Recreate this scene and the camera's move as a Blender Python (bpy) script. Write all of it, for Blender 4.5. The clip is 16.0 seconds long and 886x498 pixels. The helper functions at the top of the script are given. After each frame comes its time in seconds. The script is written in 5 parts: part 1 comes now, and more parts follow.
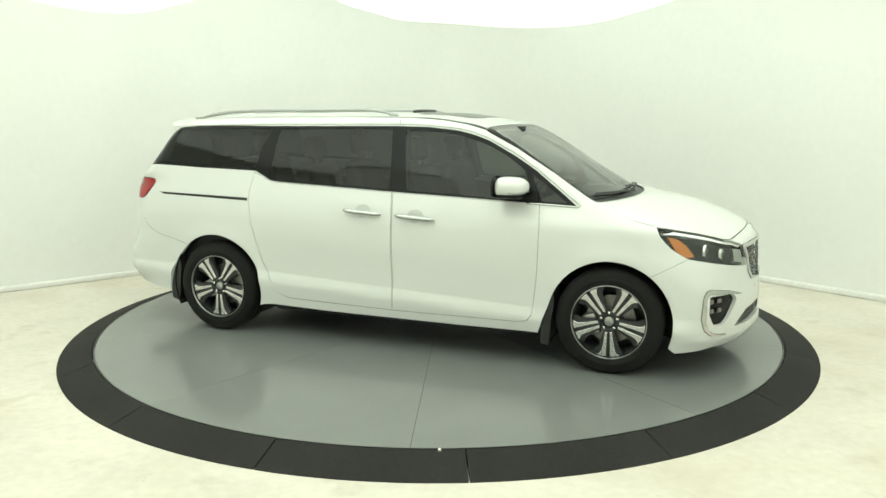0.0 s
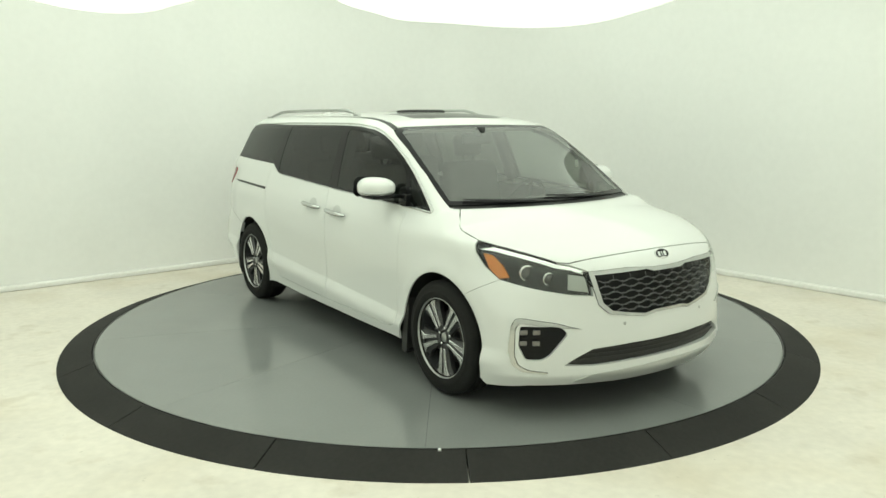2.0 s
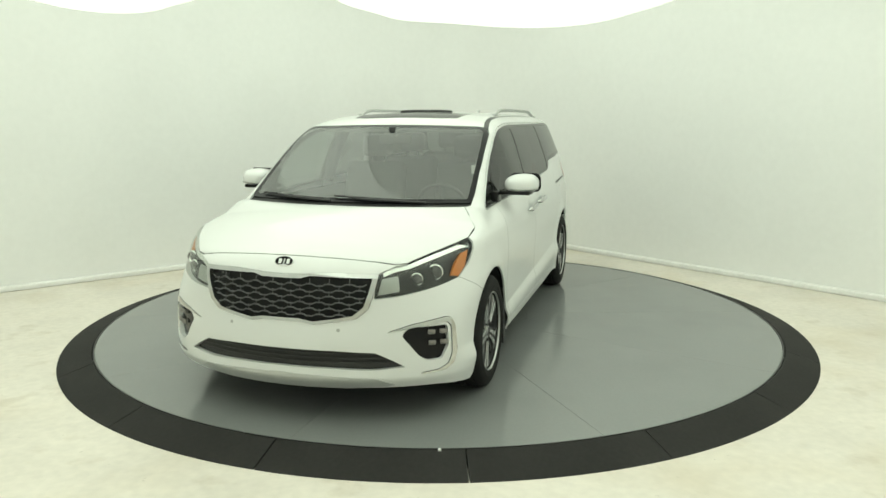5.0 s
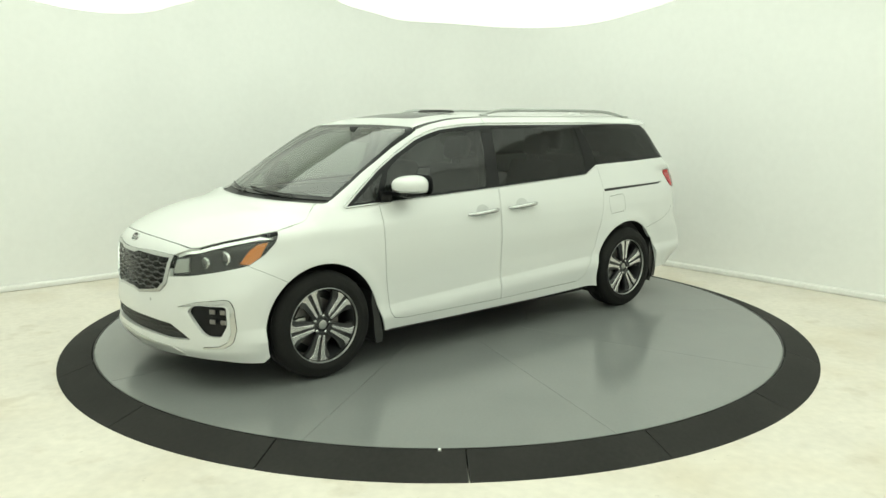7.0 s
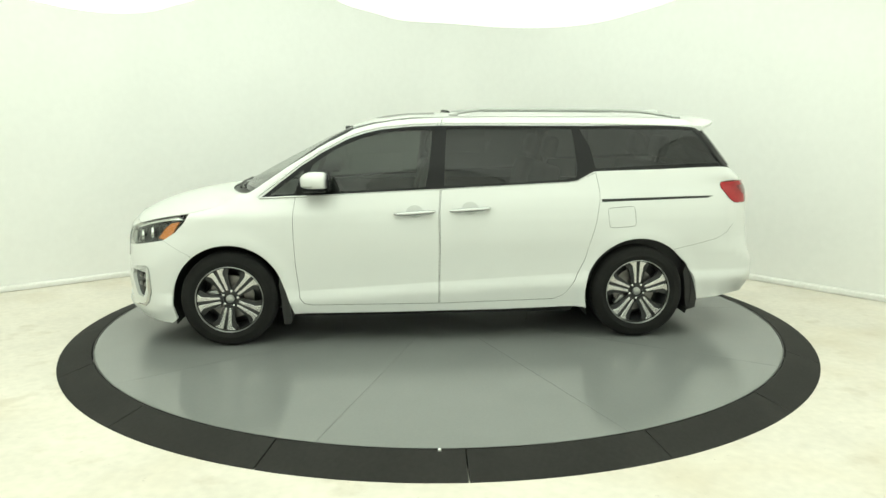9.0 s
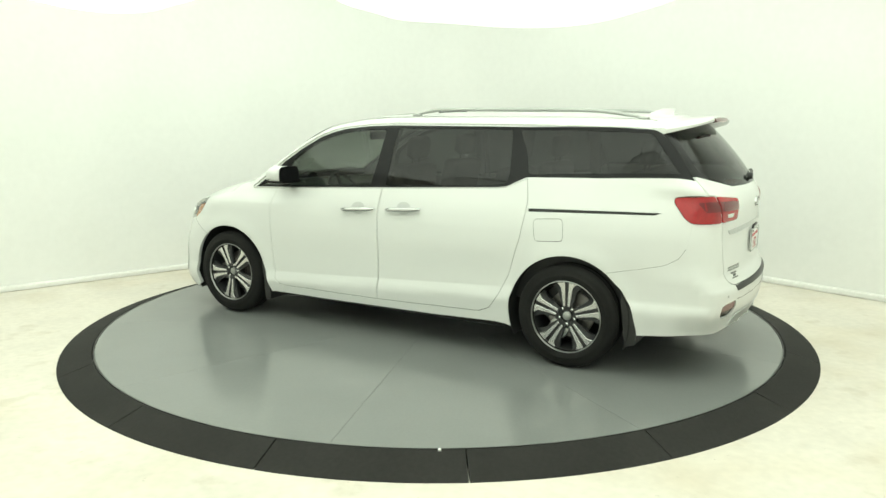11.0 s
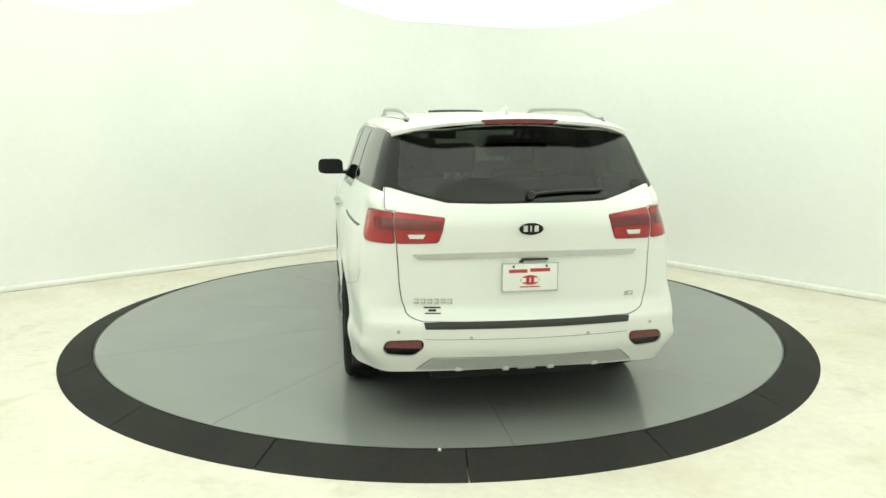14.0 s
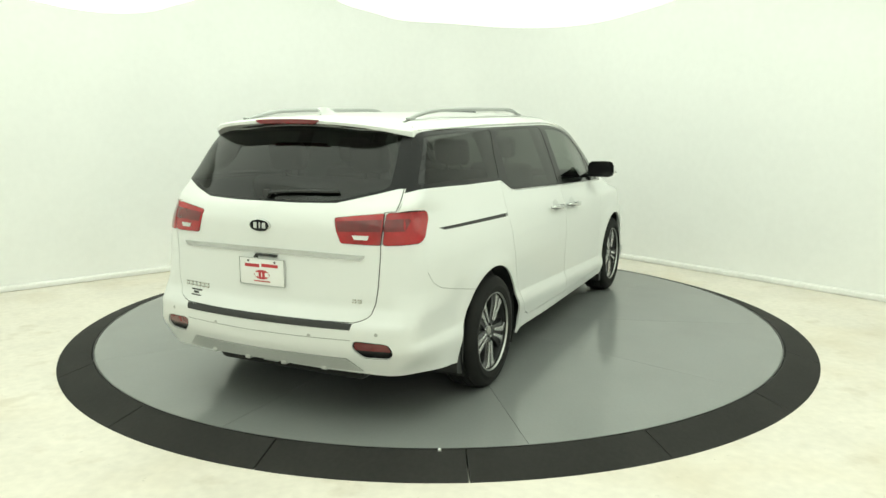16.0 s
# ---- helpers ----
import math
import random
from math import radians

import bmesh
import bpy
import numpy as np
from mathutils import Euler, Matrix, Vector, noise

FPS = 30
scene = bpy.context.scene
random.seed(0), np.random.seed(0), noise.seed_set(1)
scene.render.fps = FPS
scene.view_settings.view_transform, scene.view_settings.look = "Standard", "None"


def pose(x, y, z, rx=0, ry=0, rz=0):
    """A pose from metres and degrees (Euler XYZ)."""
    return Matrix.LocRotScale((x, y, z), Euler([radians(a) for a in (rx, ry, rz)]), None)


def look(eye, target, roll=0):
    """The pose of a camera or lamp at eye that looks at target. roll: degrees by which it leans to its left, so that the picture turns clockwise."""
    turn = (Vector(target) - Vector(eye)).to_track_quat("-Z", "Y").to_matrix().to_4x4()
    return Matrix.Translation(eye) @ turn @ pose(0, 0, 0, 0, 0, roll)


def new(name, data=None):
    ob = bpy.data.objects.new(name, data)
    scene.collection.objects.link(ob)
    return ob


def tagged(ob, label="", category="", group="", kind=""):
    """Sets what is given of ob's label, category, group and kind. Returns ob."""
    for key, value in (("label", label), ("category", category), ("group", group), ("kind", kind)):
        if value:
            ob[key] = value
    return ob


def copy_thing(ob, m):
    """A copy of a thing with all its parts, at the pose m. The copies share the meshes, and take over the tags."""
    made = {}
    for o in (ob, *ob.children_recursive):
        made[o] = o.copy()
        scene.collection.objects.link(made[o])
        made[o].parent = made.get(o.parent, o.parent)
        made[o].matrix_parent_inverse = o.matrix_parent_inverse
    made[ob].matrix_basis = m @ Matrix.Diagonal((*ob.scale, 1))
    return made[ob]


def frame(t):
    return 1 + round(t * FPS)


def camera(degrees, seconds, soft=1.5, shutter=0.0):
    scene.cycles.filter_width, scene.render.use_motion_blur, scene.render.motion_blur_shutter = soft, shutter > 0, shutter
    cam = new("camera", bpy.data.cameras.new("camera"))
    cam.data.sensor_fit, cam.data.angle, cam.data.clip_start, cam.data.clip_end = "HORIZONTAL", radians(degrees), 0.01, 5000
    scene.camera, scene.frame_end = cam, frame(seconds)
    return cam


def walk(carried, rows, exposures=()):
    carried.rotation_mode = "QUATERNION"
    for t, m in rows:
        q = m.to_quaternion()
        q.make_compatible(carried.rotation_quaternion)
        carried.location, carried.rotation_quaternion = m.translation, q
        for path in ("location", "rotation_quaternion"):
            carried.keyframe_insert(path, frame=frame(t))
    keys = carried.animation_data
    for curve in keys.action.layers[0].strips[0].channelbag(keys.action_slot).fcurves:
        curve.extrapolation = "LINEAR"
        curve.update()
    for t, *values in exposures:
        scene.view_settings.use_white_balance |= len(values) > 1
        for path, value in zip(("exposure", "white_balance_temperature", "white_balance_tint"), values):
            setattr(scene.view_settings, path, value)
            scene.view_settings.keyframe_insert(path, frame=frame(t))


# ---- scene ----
# Camera: stands still on its mount beside the turntable.
EYE = (0.0, -6.4232, 1.6852)
AIM = (0.0304, -0.5125, 0.6544)
cam = camera(60.02, 16.0)
walk(cam, [(0, look(EYE, AIM, -0.0775)), (16, look(EYE, AIM, -0.0775))],
     exposures=[(0.0, 0.22), (1.5, 0.07), (3.5, 0.0), (4.5, 0.0), (7.0, 0.10), (9.0, 0.25), (12.0, 0.33), (14.5, 0.31), (16.0, 0.25)])

# Turntable: degrees at the start, degrees each second, and where the van stands on it.
TURN_START, TURN_RATE = -21.2, -17.1836
VAN_OFFSET = Vector((0.0715, -0.1295, 0.0))
FLOOR_Z = -0.068
DISC_R, RAMP_R = 2.718, 2.9656

# World: a closed, lit booth; outside it only a faint grey.
world = bpy.data.worlds.new("world")
scene.world = world
world.use_nodes = True
world.node_tree.nodes["Background"].inputs[0].default_value = (0.8, 0.85, 0.8, 1)
world.node_tree.nodes["Background"].inputs[1].default_value = 0.1
LIGHT_TINT = (0.89, 1.0, 0.83)
LIGHT_POWER = 0.95
CEIL_POWER = 1.21


# ---- materials ----
def material(name, color, rough=0.5, metal=0.0, var=0.0, var_scale=3.0, fine=0.0, fine_scale=60.0,
             bump=0.0, bump_scale=80.0, coat=0.0, spec=0.5, stretch=(1, 1, 1), rough_var=0.0):
    """A surface with variation at two scales and fine relief."""
    m = bpy.data.materials.new(name)
    m.use_nodes = True
    nt = m.node_tree
    b = nt.nodes["Principled BSDF"]
    b.inputs["Base Color"].default_value = (*color, 1)
    b.inputs["Roughness"].default_value = rough
    b.inputs["Metallic"].default_value = metal
    b.inputs["Coat Weight"].default_value = coat
    b.inputs["Coat Roughness"].default_value = 0.03
    b.inputs["Specular IOR Level"].default_value = spec
    tc = nt.nodes.new("ShaderNodeTexCoord")
    mp = nt.nodes.new("ShaderNodeMapping")
    mp.inputs["Scale"].default_value = stretch
    nt.links.new(tc.outputs["Object"], mp.inputs["Vector"])

    def tex(scale, detail=4.0):
        n = nt.nodes.new("ShaderNodeTexNoise")
        n.inputs["Scale"].default_value = scale
        n.inputs["Detail"].default_value = detail
        nt.links.new(mp.outputs[0], n.inputs["Vector"])
        return n

    last = None
    if var or fine:
        rgb = nt.nodes.new("ShaderNodeRGB")
        rgb.outputs[0].default_value = (*color, 1)
        last = rgb.outputs[0]
        for amount, scale in ((var, var_scale), (fine, fine_scale)):
            if amount:
                n = tex(scale)
                r = nt.nodes.new("ShaderNodeMapRange")
                r.inputs[1].default_value, r.inputs[2].default_value = 0.3, 0.7
                r.inputs[3].default_value, r.inputs[4].default_value = 1 - amount, 1 + amount
                nt.links.new(n.outputs[0], r.inputs[0])
                h = nt.nodes.new("ShaderNodeVectorMath")
                h.operation = "SCALE"
                nt.links.new(last, h.inputs[0])
                nt.links.new(r.outputs[0], h.inputs["Scale"])
                last = h.outputs[0]
        nt.links.new(last, b.inputs["Base Color"])
    if rough_var:
        n = tex(var_scale * 1.7)
        r = nt.nodes.new("ShaderNodeMapRange")
        r.inputs[1].default_value, r.inputs[2].default_value = 0.3, 0.7
        r.inputs[3].default_value, r.inputs[4].default_value = rough - rough_var, rough + rough_var
        nt.links.new(n.outputs[0], r.inputs[0])
        nt.links.new(r.outputs[0], b.inputs["Roughness"])
    if bump:
        n = tex(bump_scale)
        bn = nt.nodes.new("ShaderNodeBump")
        bn.inputs["Strength"].default_value = bump
        bn.inputs["Distance"].default_value = 0.002
        nt.links.new(n.outputs[0], bn.inputs["Height"])
        nt.links.new(bn.outputs[0], b.inputs["Normal"])
    return m


def glass_material(name, tint, gloss=0.045):
    """A tinted pane: it lets tinted light through and mirrors more at a glancing angle."""
    m = bpy.data.materials.new(name)
    m.use_nodes = True
    nt = m.node_tree
    nt.nodes.remove(nt.nodes["Principled BSDF"])
    tr = nt.nodes.new("ShaderNodeBsdfTransparent")
    tr.inputs[0].default_value = (*tint, 1)
    gl = nt.nodes.new("ShaderNodeBsdfGlossy")
    gl.inputs["Roughness"].default_value = 0.02
    lw = nt.nodes.new("ShaderNodeLayerWeight")
    lw.inputs[0].default_value = 0.5
    pw = nt.nodes.new("ShaderNodeMath")
    pw.operation = "POWER"
    pw.inputs[1].default_value = 5.0
    nt.links.new(lw.outputs["Facing"], pw.inputs[0])
    fr = nt.nodes.new("ShaderNodeMath")
    fr.operation = "MULTIPLY_ADD"
    fr.inputs[1].default_value, fr.inputs[2].default_value = 1 - gloss, gloss
    nt.links.new(pw.outputs[0], fr.inputs[0])
    mx = nt.nodes.new("ShaderNodeMixShader")
    nt.links.new(fr.outputs[0], mx.inputs[0])
    nt.links.new(tr.outputs[0], mx.inputs[1])
    nt.links.new(gl.outputs[0], mx.inputs[2])
    nt.links.new(mx.outputs[0], nt.nodes["Material Output"].inputs[0])
    return m


def glow_material(name, color, strength):
    m = bpy.data.materials.new(name)
    m.use_nodes = True
    b = m.node_tree.nodes["Principled BSDF"]
    b.inputs["Base Color"].default_value = (0.8, 0.8, 0.8, 1)
    b.inputs["Emission Color"].default_value = (*color, 1)
    b.inputs["Emission Strength"].default_value = strength
    return m


M_WALL = material("white_wall_paint", (0.857, 0.857, 0.847), 0.6, var=0.025, var_scale=0.7, fine=0.012, fine_scale=14, bump=0.06, bump_scale=40)
M_BASE = material("white_baseboard_paint", (0.80, 0.79, 0.77), 0.5, var=0.05, var_scale=4, fine=0.03, fine_scale=30)
M_FLOOR = material("painted_concrete", (0.715, 0.665, 0.595), 0.55, var=0.07, var_scale=1.3, fine=0.05, fine_scale=18, bump=0.1, bump_scale=50, rough_var=0.1)


def stain_floor(m):
    """Faint brown stains and scuffs over the floor paint."""
    nt = m.node_tree
    b = nt.nodes["Principled BSDF"]
    base = b.inputs["Base Color"].links[0].from_socket
    tc = nt.nodes.new("ShaderNodeTexCoord")
    for scale, lo, hi, amount, color in ((0.9, 0.52, 0.75, 0.5, (0.58, 0.49, 0.35)), (5.0, 0.60, 0.72, 0.30, (0.45, 0.38, 0.28)), (26.0, 0.71, 0.78, 0.5, (0.25, 0.21, 0.16))):
        n = nt.nodes.new("ShaderNodeTexNoise")
        n.inputs["Scale"].default_value = scale
        n.inputs["Detail"].default_value = 6.0
        nt.links.new(tc.outputs["Object"], n.inputs["Vector"])
        r = nt.nodes.new("ShaderNodeMapRange")
        r.inputs[1].default_value, r.inputs[2].default_value = lo, hi
        r.inputs[3].default_value, r.inputs[4].default_value = 0.0, amount
        nt.links.new(n.outputs[0], r.inputs[0])
        mx = nt.nodes.new("ShaderNodeMix")
        mx.data_type = "RGBA"
        nt.links.new(r.outputs[0], mx.inputs[0])
        nt.links.new(base, mx.inputs[6])
        mx.inputs[7].default_value = (*color, 1)
        base = mx.outputs[2]
    nt.links.new(base, b.inputs["Base Color"])


stain_floor(M_FLOOR)
M_DISC = material("grey_epoxy_paint", (0.213, 0.222, 0.218), 0.16, var=0.04, var_scale=1.5, fine=0.02, fine_scale=50, bump=0.02, bump_scale=30, rough_var=0.06)
M_RUBBER = material("black_rubber_ramp", (0.020, 0.019, 0.018), 0.85, spec=0.3, var=0.15, var_scale=2.5, fine=0.12, fine_scale=40, bump=0.25, bump_scale=120)
M_SEAM = material("dark_steel_edge", (0.04, 0.04, 0.04), 0.5)
M_LIGHT = glow_material("glowing_diffuser", LIGHT_TINT, LIGHT_POWER)
# The ceiling's glow is added to light the walls evenly; not a known source.
M_CEIL_FILL = glow_material("added_ceiling_glow", LIGHT_TINT, CEIL_POWER)
M_STEEL = material("galvanised_steel", (0.6, 0.6, 0.6), 0.35, 1.0)


# ---- mesh helpers ----
def finish(bm, name, mat, smooth=False, angle=None):
    me = bpy.data.meshes.new(name)
    bm.normal_update()
    bm.to_mesh(me)
    bm.free()
    for m in (mat if isinstance(mat, (list, tuple)) else [mat]):
        me.materials.append(m)
    if smooth:
        me.shade_smooth()
        if angle:
            me.set_sharp_from_angle(angle=radians(angle))
    return me


def part(name, bm, mat, parent, label="", smooth=False, angle=None):
    """Links a bmesh (or a finished mesh) as ONE mesh object under a thing or under a part."""
    me = bm if isinstance(bm, bpy.types.Mesh) else finish(bm, name, mat, smooth, angle)
    ob = new(name, me)
    ob.parent = parent
    if label:
        tagged(ob, label)
    return ob


def put(bm, x0, x1, y0, y1, z0, z1, bevel=0.0, seg=2):
    """A box with rounded edges, added to bm."""
    t = bmesh.new()
    bmesh.ops.create_cube(t, size=1)
    for v in t.verts:
        v.co = Vector(((x0 + x1) / 2 + v.co.x * (x1 - x0), (y0 + y1) / 2 + v.co.y * (y1 - y0), (z0 + z1) / 2 + v.co.z * (z1 - z0)))
    if bevel:
        bmesh.ops.bevel(t, geom=t.edges[:], offset=bevel, segments=seg, affect="EDGES", profile=0.5)
    add(bm, t)


def add(bm, t, m=None):
    if m is not None:
        t.transform(m)
    me = bpy.data.meshes.new("tmp")
    t.to_mesh(me)
    t.free()
    bm.from_mesh(me)
    bpy.data.meshes.remove(me)


def lathe(profile, n=48, axis="y", a0=0.0, a1=2 * math.pi):
    """A turned body from (radius, along) pairs."""
    bm = bmesh.new()
    closed = abs(a1 - a0 - 2 * math.pi) < 1e-6
    m = n if closed else n + 1
    rings = []
    for r, h in profile:
        ring = []
        for i in range(m):
            a = a0 + (a1 - a0) * i / n
            c = (r * math.cos(a), h, r * math.sin(a)) if axis == "y" else (r * math.cos(a), r * math.sin(a), h)
            ring.append(bm.verts.new(c))
        rings.append(ring)
    for A, B in zip(rings, rings[1:]):
        for i in range(n):
            j = (i + 1) % m
            bm.faces.new((A[i], A[j], B[j], B[i]))
    bmesh.ops.remove_doubles(bm, verts=bm.verts[:], dist=1e-5)
    bmesh.ops.recalc_face_normals(bm, faces=bm.faces[:])
    return bm


def prism(points, z0, z1, bevel=0.0):
    """A flat outline (x, y) raised from z0 to z1."""
    bm = bmesh.new()
    f = bm.faces.new([bm.verts.new((x, y, z0)) for x, y in points])
    r = bmesh.ops.extrude_face_region(bm, geom=[f])
    for v in r["geom"]:
        if isinstance(v, bmesh.types.BMVert):
            v.co.z = z1
    bmesh.ops.recalc_face_normals(bm, faces=bm.faces[:])
    if bevel:
        bmesh.ops.bevel(bm, geom=[e for e in bm.edges if abs(e.verts[0].co.z - e.verts[1].co.z) < 1e-6 and e.verts[0].co.z == z1], offset=bevel, segments=2, affect="EDGES")
    return bm


def tube(points, radius, n=10, closed=False):
    """A round rod along points; radius may be one number or one for each point."""
    bm = bmesh.new()
    pts = [Vector(p) for p in points]
    rad = radius if isinstance(radius, (list, tuple)) else [radius] * len(pts)
    rings = []
    for i, p in enumerate(pts):
        a = pts[i - 1] if (i > 0 or closed) else p
        b = pts[(i + 1) % len(pts)] if (i < len(pts) - 1 or closed) else p
        d = (b - a).normalized()
        up = Vector((0, 0, 1)) if abs(d.z) < 0.9 else Vector((1, 0, 0))
        s = d.cross(up).normalized()
        u = s.cross(d)
        rings.append([bm.verts.new(p + (s * math.cos(2 * math.pi * k / n) + u * math.sin(2 * math.pi * k / n)) * rad[i]) for k in range(n)])
    pairs = list(zip(rings, rings[1:])) + ([(rings[-1], rings[0])] if closed else [])
    for A, B in pairs:
        for k in range(n):
            bm.faces.new((A[k], A[(k + 1) % n], B[(k + 1) % n], B[k]))
    if not closed:
        bm.faces.new(rings[0])
        bm.faces.new(rings[-1][::-1])
    bmesh.ops.recalc_face_normals(bm, faces=bm.faces[:])
    return bm


# ---- the booth ----
# The two walls behind the turntable meet in a rounded corner; the booth is a rectangle turned on its corner.
CORNER = Vector((0.464, 5.085))
DIR_L = Vector((-2.663, -2.153)).normalized()
DIR_R = Vector((2.022, -2.375)).normalized()
CORNER_ROUND = 1.3
SIDE_L, SIDE_R = 9.6, 9.6
CEIL_Z = 3.5
COVE = 0.35


def booth_outline():
    """The wall's foot, all round, with rounded corners."""
    c = [CORNER, CORNER + DIR_R * SIDE_R, CORNER + DIR_R * SIDE_R + DIR_L * SIDE_L, CORNER + DIR_L * SIDE_L]
    pts = []
    for i in range(4):
        p, a, b = c[i], c[i - 1], c[(i + 1) % 4]
        u, v = (a - p).normalized(), (b - p).normalized()
        q0, q1 = p + u * CORNER_ROUND, p + v * CORNER_ROUND
        for k in range(17):
            s = k / 16
            pts.append(q0 * (1 - s) ** 2 + p * 2 * s * (1 - s) + q1 * s * s)
    return pts


def inset(pts, d):
    """The outline moved inwards by d."""
    out = []
    n = len(pts)
    mid = sum(pts, Vector((0, 0))) / n
    for i in range(n):
        t = (pts[(i + 1) % n] - pts[i - 1]).normalized()
        nrm = Vector((-t.y, t.x))
        if nrm.dot(mid - pts[i]) < 0:
            nrm = -nrm
        out.append(pts[i] + nrm * d)
    return out


def build_booth():
    base = booth_outline()
    n = len(base)

    def skirt(levels):
        bm = bmesh.new()
        rows = [[bm.verts.new((p.x, p.y, z)) for p in inset(base, d)] for d, z in levels]
        for A, B in zip(rows, rows[1:]):
            for i in range(n):
                bm.faces.new((A[i], A[(i + 1) % n], B[(i + 1) % n], B[i]))
        return bm

    # wall with thickness, leaning over into the ceiling in a cove
    cove = [(COVE * (1 - math.cos(a)), CEIL_Z - COVE + COVE * math.sin(a)) for a in [k * math.pi / 24 for k in range(13)]]
    bm = skirt([(0.0, FLOOR_Z)] + cove + [(COVE, CEIL_Z + 0.12), (-0.12, CEIL_Z + 0.12), (-0.12, FLOOR_Z)])
    tagged(new("wall_booth", finish(bm, "wall", M_WALL, True, 40)), "white painted booth wall with rounded corner", "wall", kind="structure")
    # ceiling slab, with the added fill glow
    bm = bmesh.new()
    lid = inset(base, COVE - 0.01)
    bm.faces.new([bm.verts.new((p.x, p.y, CEIL_Z)) for p in lid])
    r = bmesh.ops.extrude_face_region(bm, geom=bm.faces[:])
    for v in r["geom"]:
        if isinstance(v, bmesh.types.BMVert):
            v.co.z = CEIL_Z + 0.1
    tagged(new("ceiling", finish(bm, "ceiling", M_CEIL_FILL)), "white booth ceiling with an added even glow", "ceiling", kind="structure")
    # rounded white curb along the wall's foot
    prof = [(-0.01, FLOOR_Z), (0.022, FLOOR_Z), (0.022, FLOOR_Z + 0.006), (0.032, FLOOR_Z + 0.008)] + [(0.032 - 0.026 * (1 - math.cos(a)), FLOOR_Z + 0.034 + 0.026 * math.sin(a)) for a in [k * math.pi / 10 for k in range(6)]] + [(-0.01, FLOOR_Z + 0.062)]
    tagged(new("baseboard", finish(skirt(prof), "baseboard", M_BASE, True, 50)), "low white rounded baseboard along the wall", "baseboard", kind="structure")
    # floor
    bm = bmesh.new()
    rim = inset(base, -0.11)
    bm.faces.new([bm.verts.new((p.x, p.y, FLOOR_Z)) for p in rim])
    r = bmesh.ops.extrude_face_region(bm, geom=bm.faces[:])
    for v in r["geom"]:
        if isinstance(v, bmesh.types.BMVert):
            v.co.z = FLOOR_Z - 0.1
    bmesh.ops.recalc_face_normals(bm, faces=bm.faces[:])
    tagged(new("floor", finish(bm, "floor", M_FLOOR)), "cream painted concrete floor with worn stains", "floor", kind="structure")


# Round soft lights under the ceiling; the last three are unseen, added as fill.
# (x, y, radius, bulges of the fabric: how far, towards which angle, how wide)
SOFT_LIGHTS = [(0.55, 0.0, 1.38, ((0.75, 74, 30), (0.24, 122, 16))), (-2.60, -0.38, 0.76, ((0.52, 106, 28),)), (3.75, -2.0, 1.0, ((0.3, 60, 28),)), (0.3, -4.3, 1.3, ((0.2, 90, 28),)), (-2.6, -3.4, 0.95, ((0.2, 90, 28),))]
LIGHT_Z = 2.60


def build_lights():
    for cx, cy, rx, bulges in SOFT_LIGHTS:
        lamp = tagged(new("ceiling_light"), "round glowing white fabric ceiling light", "ceiling light", "round ceiling lights")
        lamp.location = (cx, cy, LIGHT_Z)
        bm = bmesh.new()
        rim = []
        for k in range(72):
            a = 2 * math.pi * k / 72
            r = rx + sum(d * math.exp(-(((math.degrees(a) - toward + 180) % 360 - 180) / wide) ** 2) for d, toward, wide in bulges)
            rim.append((r * math.cos(a), r * math.sin(a)))
        top = bm.verts.new((0, 0, 0.0))
        rings = []
        for s, z in ((0.5, 0.0), (0.9, 0.0), (0.985, 0.004), (1.0, 0.012)):
            rings.append([bm.verts.new((x * s, y * s, z)) for x, y in rim])
        for k in range(72):
            bm.faces.new((top, rings[0][(k + 1) % 72], rings[0][k]))
            for A, B in zip(rings, rings[1:]):
                bm.faces.new((A[k], A[(k + 1) % 72], B[(k + 1) % 72], B[k]))
        part("diffuser", bm, M_LIGHT, lamp, "glowing white stretched fabric", True)
        bm = bmesh.new()
        rows = [[bm.verts.new((x * s, y * s, z)) for x, y in rim] for s, z in ((1.0, 0.012), (1.006, 0.016), (1.0, 0.05), (0.6, 0.05))]
        for A, B in zip(rows, rows[1:]):
            for k in range(72):
                bm.faces.new((A[k], A[(k + 1) % 72], B[(k + 1) % 72], B[k]))
        bm.faces.new(rows[-1])
        part("rim", bm, M_WALL, lamp, "white rim", True, 40)
        for k in range(4):
            a = math.pi / 4 + k * math.pi / 2
            x, y = rx * 0.7 * math.cos(a), rx * 0.7 * math.sin(a)
            part("hanger", tube([(x, y, 0.045), (x, y, CEIL_Z - LIGHT_Z)], 0.004, 6), M_STEEL, lamp)


